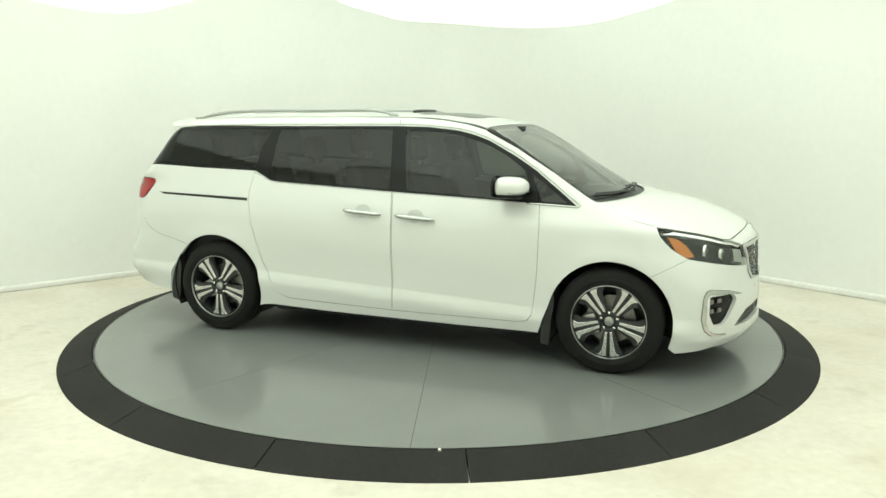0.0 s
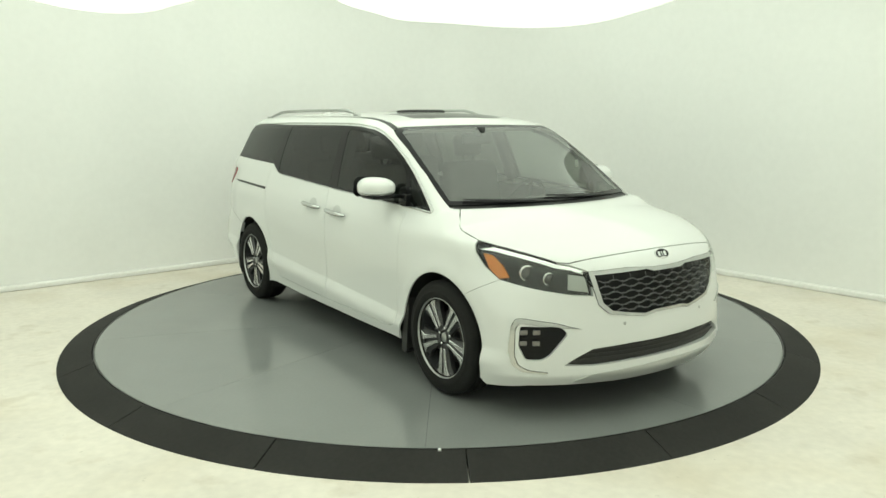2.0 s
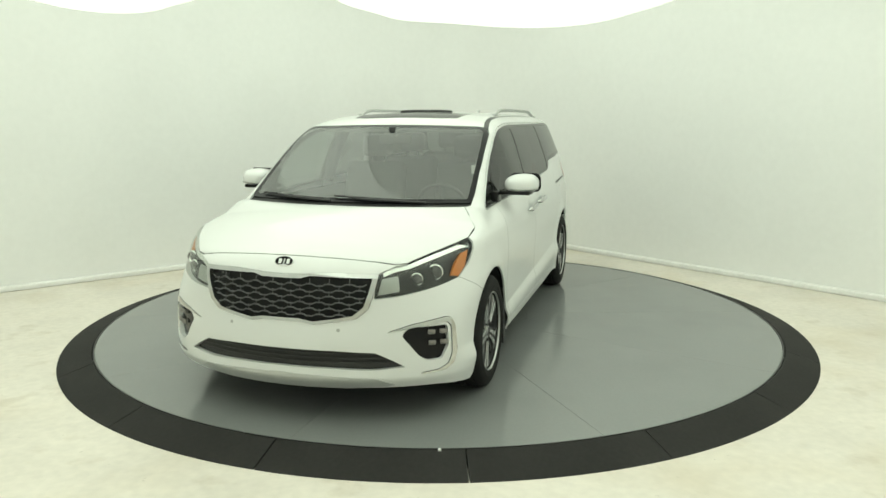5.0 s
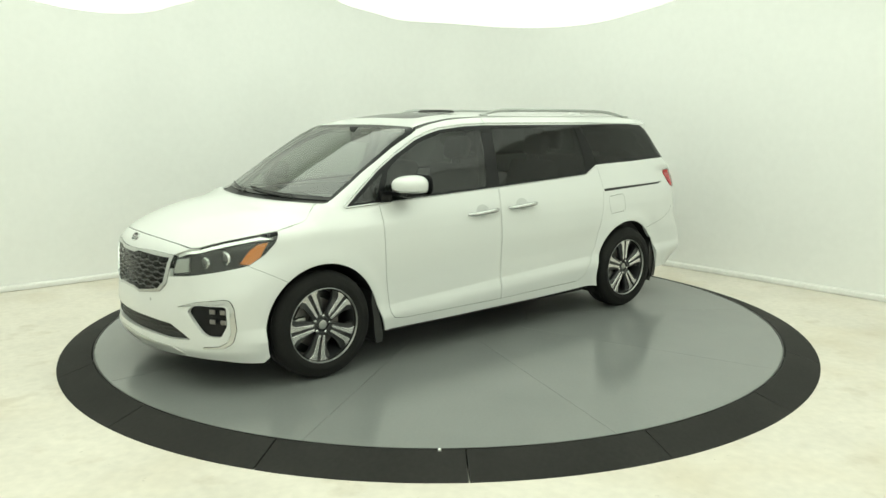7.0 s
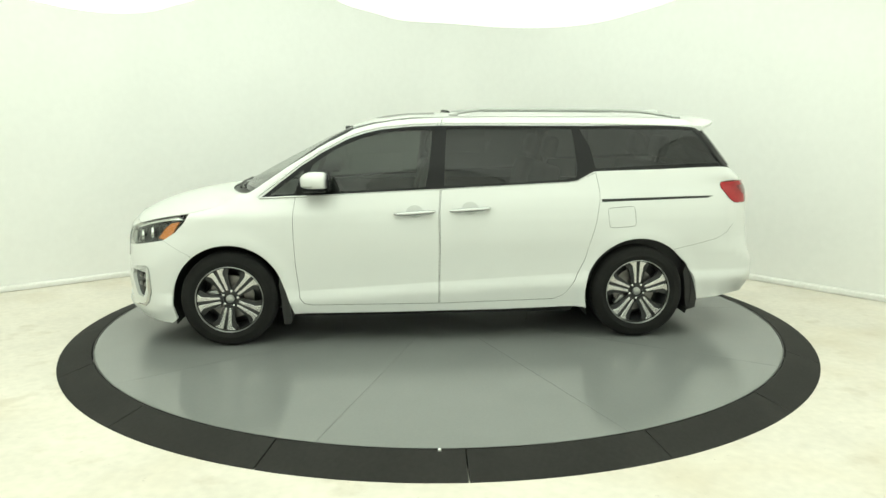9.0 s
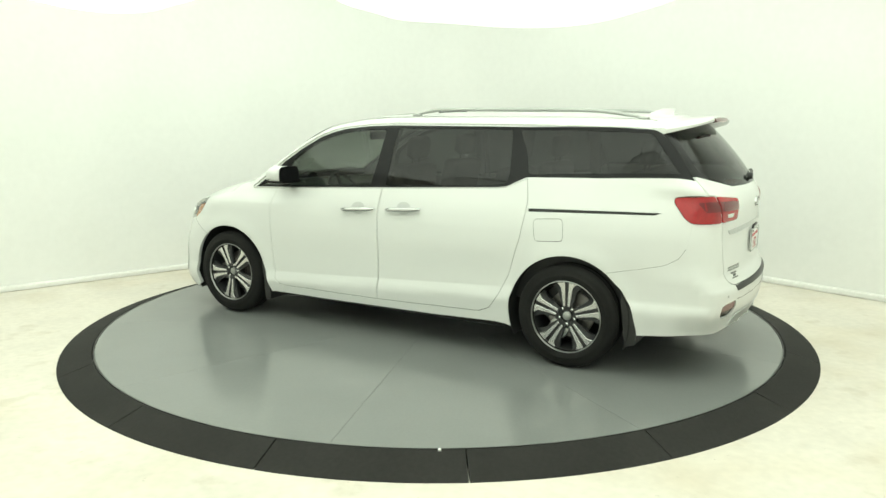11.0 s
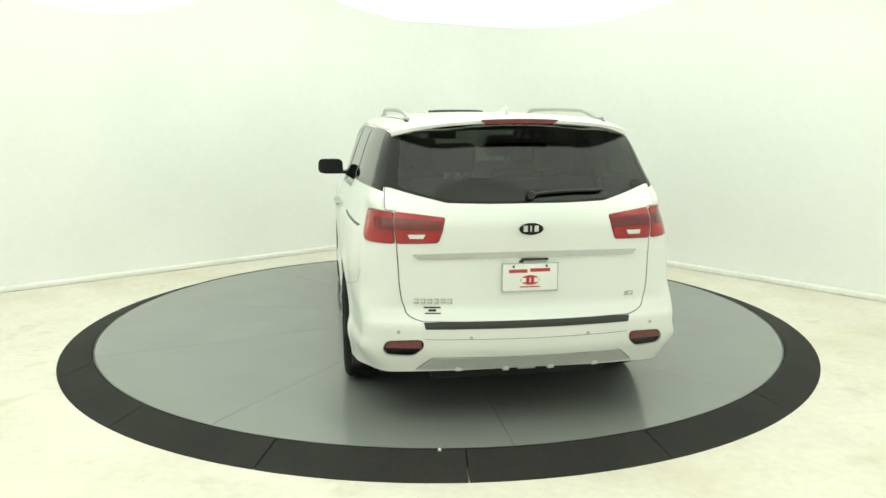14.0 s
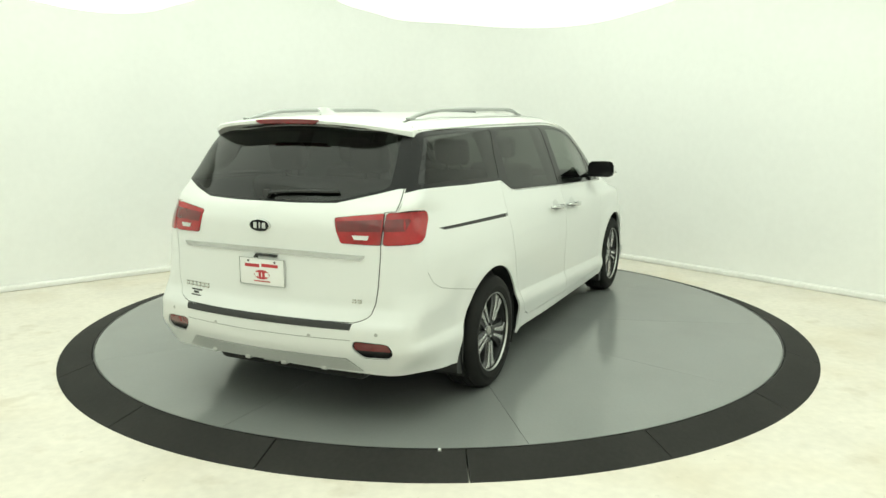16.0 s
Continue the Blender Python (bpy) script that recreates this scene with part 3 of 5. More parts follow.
head_tip = U(1.80, 0.886)
head_low = [S(1.83, 0.925), S(1.90, 0.852), S(2.0, 0.79)]
front_seam = [S(1.89, 0.733), S(1.780, 0.674)]
tail_front = [S(-2.30, 1.019), S(-2.255, 1.048), S(-2.18, 1.145), S(-2.183, 1.180)]
rear_seam = [S(-1.80, 0.680), S(-1.99, 0.718), S(-2.153, 0.755), S(-2.235, 0.80), S(-2.275, 0.862), S(-2.292, 0.93)]
hatch_edge = [R(0.755, 1.185), R(0.762, 1.24), R(0.752, 1.306), R(0.735, 1.4), R(0.705, 1.5), R(0.672, 1.59), R(0.655, 1.622)]

# ---- panels of one side ----
side_outer = (ditch[::-1] + ws_side[::-1] + [U(1.39, 0.793), U(1.42, 0.776)] + hood_side[:6] + head_low + front_seam
              + arch(HUB_X, 52, 158)[1:] + [S(1.128, 0.43), S(1.095, 0.34), S(1.060, 0.238), S(0.5, 0.238), S(-0.5, 0.243), S(-1.10, 0.25)]
              + arch(-HUB_X, -16, 130)[:] + rear_seam + tail_front + hatch_edge + [U(-2.10, 0.60)])
DLO_LOW = [(1.285, 1.096), (1.12, 1.104), (0.8, 1.114), (-0.03, 1.150), (-0.98, 1.193), (-1.05, 1.202), (-1.19, 1.268), (-1.7, 1.280), (-2.245, 1.288)]
DLO_TOP = [(-2.015, 1.588), (-1.15, 1.606), (-0.03, 1.61), (0.166, 1.605), (0.411, 1.582), (0.53, 1.555), (0.655, 1.512), (0.85, 1.41), (0.999, 1.316), (1.15, 1.20)]
dlo = many("S", DLO_LOW) + [(-2.34, 0.79, 1.298), (-2.25, 0.77, 1.40), (-2.17, 0.73, 1.50), (-2.10, 0.70, 1.588)] + many("S", DLO_TOP)
pane_corner = many("S", ((1.225, 1.110), (1.05, 1.118), (0.965, 1.30), (1.10, 1.205)))
pane_front = many("S", ((1.0, 1.120), (0.085, 1.160), (0.055, 1.31), (0.036, 1.45), (0.020, 1.580), (0.15, 1.580), (0.30, 1.572), (0.42, 1.556), (0.55, 1.52), (0.68, 1.47), (0.80, 1.405), (0.915, 1.325)))
pane_slide = many("S", ((-0.052, 1.166), (-0.95, 1.208), (-1.050, 1.225), (-1.062, 1.30), (-1.048, 1.45), (-1.034, 1.588), (-0.085, 1.592), (-0.064, 1.35)))
pane_rear = many("S", ((-1.20, 1.288), (-2.205, 1.318), (-2.0, 1.570), (-1.085, 1.588), (-1.165, 1.45)))
front_door = many("S", ((1.038, 1.107), (1.056, 0.965), (1.055, 0.8), (1.045, 0.6), (1.02, 0.36), (0.985, 0.315), (0.92, 0.303), (-0.008, 0.297), (-0.014, 0.7), (-0.012, 0.98), (-0.026, 1.147), (0.8, 1.111)))
slide_door = many("S", ((-0.031, 1.147), (-0.017, 0.98), (-0.019, 0.7), (-0.013, 0.297), (-0.88, 0.314), (-0.965, 0.35), (-1.04, 0.46), (-1.11, 0.60), (-1.19, 0.87), (-1.222, 1.05), (-1.225, 1.12), (-1.20, 1.262), (-1.05, 1.199), (-0.98, 1.190)))
rail = many("S", ((-1.235, 1.044), (-2.07, 1.064), (-2.12, 1.080), (-1.235, 1.066)))
flap = many("S", ((-1.277, 1.0), (-1.489, 1.013), (-1.50, 0.861), (-1.295, 0.848)))
side_regions = {
    "corner_pane": (pane_corner, 0, 0.012), "front_pane": (pane_front, 0, 0.02), "slide_pane": (pane_slide, 0, 0.02), "rear_pane": (pane_rear, 0, 0.025),
    "trim": (dlo, 0, 0), "roof_joint": ([S(-0.041, 1.612), S(-0.046, 1.612), U(-0.062, 0.66), U(-0.057, 0.66)], 0, 0), "slide_rail": (rail, 0, 0), "fuel_flap": (flap, 0.003, 0.035),
    "front_door": (front_door, 0.0034, 0), "slide_door": (slide_door, 0.0034, 0),
}
door_crease = [many("S", [(1.0 - 0.0505 * i, 0.459 - 0.049 * (1.0 - 0.0505 * i) + d) for i in range(41)]) for d in (-0.009, -0.002, 0.005)]
side = cut("side", side_outer, side_regions, 0.026, door_crease)
sides = {}
for mode in ("left", "right"):
    part("side_panel", panel_mesh("side_panel", side["rest"], M_PAINT, mode, 0.0, 0.012), None, van)
    fd = sides[mode, "front"] = part("front_door", panel_mesh("front_door", side["front_door"], M_PAINT, mode, 0.0, 0.006), None, van)
    sd = sides[mode, "slide"] = part("sliding_door", panel_mesh("sliding_door", side["slide_door"], M_PAINT, mode, 0.0, 0.006), None, van)
    part("window_trim", panel_mesh("window_trim", side["trim"], M_GLOSS, mode, 0.002, 0.02), None, van, "gloss black window surround")
    for key, mat, lab in (("corner_pane", M_SIDEGLASS, "small fixed corner window"), ("front_pane", M_SIDEGLASS, "tinted front door window"), ("slide_pane", M_PRIVACY, "dark privacy glass"), ("rear_pane", M_PRIVACY, "dark privacy glass")):
        g = part("side_window", panel_mesh("side_window", side[key], mat, mode, 0.004, 0.0), None, van, lab)
        g.visible_shadow = False
    for key in ("front_door_gap", "slide_door_gap"):
        part("door_seal", panel_mesh("door_seal", side[key], M_LINER, mode, 0.005, 0.0), None, van, "black rubber door seal")
    part("roof_joint_seal", panel_mesh("roof_joint_seal", side["roof_joint"], M_LINER, mode, 0.004, 0.0), None, van, "dark roof joint")
    if mode == "left":
        part("flap_seal", panel_mesh("flap_seal", side["fuel_flap_gap"], M_LINER, mode, 0.003, 0.0), None, van, "dark joint of the fuel flap")
    part("door_rail", panel_mesh("door_rail", side["slide_rail"], M_BLACK, mode, 0.012, 0.0), None, van, "dark sliding door rail")
    if mode == "left":
        part("fuel_flap", panel_mesh("fuel_flap", side["fuel_flap"], M_PAINT, mode, 0.0, 0.015), None, van)
    else:
        part("quarter_patch", panel_mesh("quarter_patch", cut("side", flap, {})["rest"], M_PAINT, mode, 0.0, 0.0), None, van)

# ---- hood, windscreen and roof ----
hood_outer = hood_back + hood_side + hood_front
hood_full = [U(1.605, -0.03)] + hood_back[1:] + hood_side + hood_front[:-1] + [U(2.345, -0.03)]
hood = cut("top", hood_outer, {"hood": (hood_full, 0.0045, 0)})
part("hood", panel_mesh("hood", hood["hood"], M_PAINT, "both", 0.0, 0.006), None, van)
part("hood_seal", panel_mesh("hood_seal", hood["hood_gap"], M_LINER, "both", 0.005, 0.0), None, van, "dark joint round the hood")
cowl = cut("top", hood_back[::-1] + ws_low + [U(1.345, 0.79), U(1.39, 0.793), U(1.42, 0.776)], {})
part("cowl", panel_mesh("cowl", cowl["rest"], M_BLACK, "both", 0.012, 0.02), None, van, "black plastic windscreen cowl")
screen_outer = ws_low + ws_side + ws_top
screen = cut("top", screen_outer, {"glass": ([U(1.50 - 0.28 * y * y, y) for y in (-0.02, 0.15, 0.3, 0.45, 0.6, 0.72)] + many("U", ((1.34, 0.755), (1.1, 0.738), (0.85, 0.718), (0.69, 0.698))) + [U(0.645 + 0.03 * y * y, y) for y in (0.66, 0.55, 0.4, 0.2, -0.02)], 0, 0)})
g = part("windscreen", panel_mesh("windscreen", screen["glass"], M_WSCREEN, "both", 0.003, 0.0), None, van, "clear tinted windscreen")
g.visible_shadow = False
part("windscreen_border", panel_mesh("windscreen_border", screen["rest"], M_GLOSS, "both", 0.003, 0.01), None, van, "black windscreen border")
roof_outer = [U(0.60, 0.0)] + ws_top[::-1][1:-1] + [U(0.595, 0.676), U(0.45, 0.646), U(0.3, 0.628), U(0.0, 0.620), U(-0.5, 0.626), U(-1.0, 0.624), U(-1.5, 0.613), U(-1.9, 0.588), U(-2.10, 0.563), U(-2.14, 0.4), U(-2.15, 0.2), U(-2.15, 0.0)]
sun_front = many("U", ((0.44, -0.02), (0.44, 0.30), (0.40, 0.42), (-0.02, 0.44), (-0.02, -0.02)))
roof = cut("top", roof_outer, {"glass": (sun_front, 0.002, 0)})
part("roof", panel_mesh("roof", roof["rest"], M_PAINT, "both", 0.0, 0.015), None, van)
part("sunroof", panel_mesh("sunroof", roof["glass"], M_GLOSS, "both", 0.0, 0.01), None, van, "dark sunroof glass")
ditch_in = many("U", ((0.595, 0.676), (0.45, 0.646), (0.3, 0.628), (0.0, 0.620), (-0.5, 0.626), (-1.0, 0.624), (-1.5, 0.613), (-1.9, 0.588), (-2.10, 0.563)))
dz = cut("top", ditch + ditch_in[::-1], {}, 0.02)
for mode in ("left", "right"):
    part("roof_ditch_moulding", panel_mesh("roof_ditch_moulding", dz["rest"], M_BLACK, mode, 0.006, 0.0), None, van, "black roof joint moulding")

# ---- nose ----
head_lamp = [head_tip] + hood_side[6:] + [F(0.60, 0.882), F(0.528, 0.850), F(0.515, 0.780), F(0.510, 0.712), F(0.62, 0.722), F(0.725, 0.742), F(0.80, 0.76)] + head_low[::-1]
nose_outer = (hood_front[::-1] + hood_side[6:][::-1] + [head_tip] + head_low + front_seam + arch(HUB_X, 52, -20)[1:]
              + [S(1.95, 0.185), S(2.05, 0.195), F(0.80, 0.208), F(0.62, 0.210), F(0.3, 0.206), F(0.0, 0.206)])
E_ = -0.02
grille = many("F", ((E_, 0.82), (0.115, 0.82), (0.165, 0.834), (0.497, 0.824), (0.48, 0.745), (0.455, 0.672), (0.4, 0.625), (0.33, 0.612), (0.185, 0.59), (0.11, 0.604), (E_, 0.604)))
grille_chrome = many("F", ((E_, 0.842), (0.12, 0.846), (0.3, 0.855), (0.528, 0.846), (0.51, 0.745), (0.482, 0.66), (0.42, 0.607), (0.34, 0.594), (0.187, 0.572), (0.108, 0.586), (E_, 0.586)))
intake = many("F", ((E_, 0.434), (0.292, 0.432), (0.517, 0.420), (0.61, 0.372), (0.666, 0.334), (0.5, 0.322), (0.275, 0.330), (E_, 0.333)))
skid = many("F", ((E_, 0.3), (0.26, 0.29), (0.52, 0.277), (0.605, 0.236), (0.56, 0.224), (0.37, 0.212), (E_, 0.212)))
fog = many("F", ((0.858, 0.552), (0.70, 0.552), (0.668, 0.540), (0.648, 0.508), (0.735, 0.388), (0.77, 0.362), (0.838, 0.362), (0.868, 0.44)))
fog_chrome = many("F", ((0.568, 0.532), (0.7, 0.572), (0.845, 0.598), (0.874, 0.592), (0.892, 0.545), (0.902, 0.411), (0.893, 0.335), (0.855, 0.297), (0.742, 0.287), (0.742, 0.298), (0.825, 0.308), (0.866, 0.335), (0.88, 0.39), (0.874, 0.54), (0.856, 0.566), (0.72, 0.551)))
nose = cut("front", nose_outer, {"grille": (grille, 0, 0), "grille_chrome": (grille_chrome, 0.002, 0), "intake": (intake, 0, 0), "skid": (skid, 0, 0), "fog": (fog, 0, 0.015), "fog_chrome": (fog_chrome, 0.0022, 0.012), "head_lamp": (head_lamp, 0.002, 0)}, 0.028)
part("front_bumper", panel_mesh("front_bumper", nose["rest"], M_PAINT, "both", 0.0, 0.03), None, van)
GRILLE = part("grille", panel_mesh("grille", nose["grille"], M_GLOSS, "both", 0.035, 0.0), None, van, "black mesh grille with chrome surround")
part("grille_joint", panel_mesh("grille_joint", nose["grille_chrome_gap"], M_LINER, "both", 0.004, 0.0), None, GRILLE, "dark joint")
part("grille_surround", panel_mesh("grille_surround", nose["grille_chrome"], M_CHROME, "both", -0.006, 0.045), None, GRILLE, "chrome grille frame")
INTAKE = part("lower_intake", panel_mesh("lower_intake", nose["intake"], M_BLACK, "both", 0.03, 0.0), None, van, "black lower air intake")
part("front_skid_plate", panel_mesh("front_skid_plate", nose["skid"], M_SKID, "both", -0.006, 0.03), None, van, "silver lower bumper trim")
FOGS, HEADS = {}, {}
for mode in ("left", "right"):
    FOGS[mode] = part("fog_lamp", panel_mesh("fog_lamp", nose["fog"], M_GLOSS, mode, 0.025, 0.0), None, van, "black fog lamp pocket")
    part("fog_lamp_joint", panel_mesh("fog_lamp_joint", nose["fog_chrome_gap"], M_LINER, mode, 0.004, 0.0), None, FOGS[mode], "dark joint")
    part("fog_lamp_trim", panel_mesh("fog_lamp_trim", nose["fog_chrome"], M_CHROME, mode, -0.006, 0.02), None, FOGS[mode], "chrome fog lamp surround")
    HEADS[mode] = part("headlight", panel_mesh("headlight", nose["head_lamp"], M_LENS, mode, 0.0, 0.0), None, van, "clear headlight with dark housing and amber reflector")
    HEADS[mode].visible_shadow = False

# headlight inside, behind the lens
amber = [(1.872, 0.903, 0.926), (1.93, 0.877, 0.916), (1.985, 0.866, 0.874), (2.042, 0.856, 0.806), (1.998, 0.889, 0.797), (1.928, 0.905, 0.842)]
edge = hood_side[6:] + [F(0.60, 0.882), F(0.545, 0.856)]
bright = [(p[0], p[1], p[2] - 0.0015) for p in edge] + [(p[0], p[1], p[2] - 0.024) for p in reversed(edge)] + [S(1.84, 0.945)]
side_mark = [F(0.622, 0.835), F(0.545, 0.822), F(0.530, 0.732), F(0.636, 0.750)]
lampbox = cut("front", head_lamp, {"strip": (bright, 0, 0), "amber": (amber, 0, 0), "mark": (side_mark, 0, 0)}, 0.02)
for mode in ("left", "right"):
    part("lamp_housing", panel_mesh("lamp_housing", lampbox["rest"], M_LAMPBOX, mode, 0.03, 0.0), None, HEADS[mode], "dark lamp housing")
    part("running_light_strip", panel_mesh("running_light_strip", lampbox["strip"], M_REFLECT, mode, 0.012, 0.012), None, HEADS[mode], "silver light strip")
    part("amber_reflector", panel_mesh("amber_reflector", lampbox["amber"], M_AMBER, mode, 0.008, 0.015), None, HEADS[mode], "amber side reflector")
    part("turn_signal", panel_mesh("turn_signal", lampbox["mark"], M_SATIN, mode, 0.015, 0.012), None, HEADS[mode], "silver turn signal reflector")

# ---- tail ----
tail_outer = ([R(0.0, 1.64), R(0.35, 1.635), R(0.655, 1.622)] + hatch_edge[::-1][1:] + tail_front[::-1] + rear_seam[::-1] + arch(-HUB_X, 130, 140)[1:] + many("S", ((-1.90, 0.575), (-1.955, 0.49), (-1.985, 0.40), (-2.0, 0.33)))
              + [S(-2.005, 0.288), S(-2.15, 0.30), R(0.80, 0.315), R(0.62, 0.322), R(0.3, 0.332), R(0.0, 0.340)])
split = 0.703
lamp_in = [R(split - 0.002, 1.184), R(0.56, 1.170), R(0.443, 1.157), R(0.460, 1.088), R(0.484, 1.022), R(0.60, 1.019), R(split - 0.002, 1.017)]
lamp_out = [tail_front[3], R(0.81, 1.188), R(split + 0.003, 1.184), R(split + 0.003, 1.017), R(0.80, 1.018)] + tail_front[:3]
glass_r = many("R", ((E_, 1.238), (0.2, 1.236), (0.42, 1.240), (0.57, 1.276), (0.678, 1.305), (0.668, 1.4), (0.65, 1.5), (0.625, 1.608), (0.35, 1.618), (E_, 1.62)))
glass_edge = many("R", ((E_, 1.226), (0.2, 1.224), (0.43, 1.228), (0.60, 1.268), (0.72, 1.300))) + [(-2.15, 0.80, 1.306), (-2.08, 0.80, 1.4), (-2.0, 0.78, 1.5), (-1.95, 0.74, 1.63), R(0.35, 1.645), R(E_, 1.65)]
hatch_out = many("R", ((E_, 0.606), (0.3, 0.607), (0.572, 0.608), (0.612, 0.619), (0.645, 0.636), (0.662, 0.655), (0.680, 0.71), (0.693, 0.80), (0.7015, 0.968), (split, 1.017), (split, 1.185), (0.752, 1.188), (0.756, 1.24), (0.748, 1.306), (0.73, 1.4), (0.70, 1.5), (0.667, 1.589), (0.650, 1.621), (0.35, 1.634), (E_, 1.639)))
trim_bar = many("R", ((E_, 0.975), (0.3, 0.972), (0.617, 0.961), (0.59, 0.936), (0.3, 0.944), (E_, 0.947)))
pad = many("R", ((E_, 0.611), (0.3, 0.610), (0.567, 0.605), (0.558, 0.572), (0.3, 0.574), (E_, 0.575)))
rfog = many("R", ((0.764, 0.505), (0.574, 0.515), (0.566, 0.470), (0.622, 0.416), (0.764, 0.418), (0.786, 0.457)))
rskid = many("R", ((E_, 0.413), (0.35, 0.413), (0.526, 0.410), (0.612, 0.336), (0.38, 0.338), (E_, 0.342)))
tail = cut("rear", tail_outer, {"glass": (glass_r, 0, 0.03), "glass_edge": (glass_edge, 0, 0), "lamp_in": (lamp_in, 0.003, 0.014), "lamp_out": (lamp_out, 0.003, 0.018), "trim_bar": (trim_bar, 0, 0), "pad": (pad, 0, 0), "rfog_red": (many("R", ((0.757, 0.499), (0.582, 0.507), (0.578, 0.463), (0.774, 0.460))), 0, 0.008), "rfog": (rfog, 0.002, 0.02), "rskid": (rskid, 0.003, 0), "hatch": (hatch_out, 0.004, 0)}, 0.028)
# the outer lamp swells out of the corner
_P, _N, _T = tail["lamp_out"]
_u = np.clip((np.abs(_P[:, 1]) - split) / 0.13, 0, 1)
tail["lamp_out"] = (_P + _N * (0.002 * _u * _u * (3 - 2 * _u))[:, None], _N, _T)
part("rear_bumper", panel_mesh("rear_bumper", tail["rest"], M_PAINT, "both", 0.0, 0.03), None, van)
HATCH = part("tailgate", panel_mesh("tailgate", tail["hatch"], M_PAINT, "both", 0.0, 0.006), None, van)
part("tailgate_seal", panel_mesh("tailgate_seal", tail["hatch_gap"], M_LINER, "both", 0.005, 0.0), None, van, "black tailgate seal")
g = part("rear_window", panel_mesh("rear_window", tail["glass"], M_PRIVACY, "both", 0.0, 0.0), None, HATCH, "dark privacy rear glass")
g.visible_shadow = False
part("rear_window_border", panel_mesh("rear_window_border", tail["glass_edge"], M_GLOSS, "both", 0.0, 0.01), None, HATCH, "black border of the rear glass")
part("trim_bar", panel_mesh("trim_bar", tail["trim_bar"], M_CHROME, "both", -0.008, 0.02), None, HATCH, "chrome bar across the tailgate")
part("bumper_step_pad", panel_mesh("bumper_step_pad", tail["pad"], M_BLACK, "both", -0.003, 0.02), None, van, "black bumper step pad")
part("rear_skid_plate", panel_mesh("rear_skid_plate", tail["rskid"], M_SKID, "both", -0.006, 0.03), None, van, "silver lower bumper trim")
for mode in ("left", "right"):
    part("tail_lamp", panel_mesh("tail_lamp", tail["lamp_out"], M_RED, mode, -0.004, 0.045), None, van, "red tail lamp")
    part("tail_lamp_inner", panel_mesh("tail_lamp_inner", tail["lamp_in"], M_RED, mode, -0.004, 0.02), None, HATCH, "red inner tail lamp")
    ob = part("rear_reflector", panel_mesh("rear_reflector", tail["rfog"], M_GLOSS, mode, 0.010, 0.02), None, van, "black bumper reflector pocket")
    part("reflector_lens", panel_mesh("reflector_lens", tail["rfog_red"], M_DRED, mode, 0.006, 0.01), None, ob, "dark red reflector")
    part("reflector_joint", panel_mesh("reflector_joint", tail["rfog_gap"], M_LINER, mode, 0.003, 0.0), None, ob, "dark joint")
    part("tail_lamp_joint", panel_mesh("tail_lamp_joint", tail["lamp_out_gap"], M_LINER, mode, 0.003, 0.0), None, van, "dark joint")
    part("tail_lamp_joint", panel_mesh("tail_lamp_joint", tail["lamp_in_gap"], M_LINER, mode, 0.003, 0.0), None, HATCH, "dark joint")


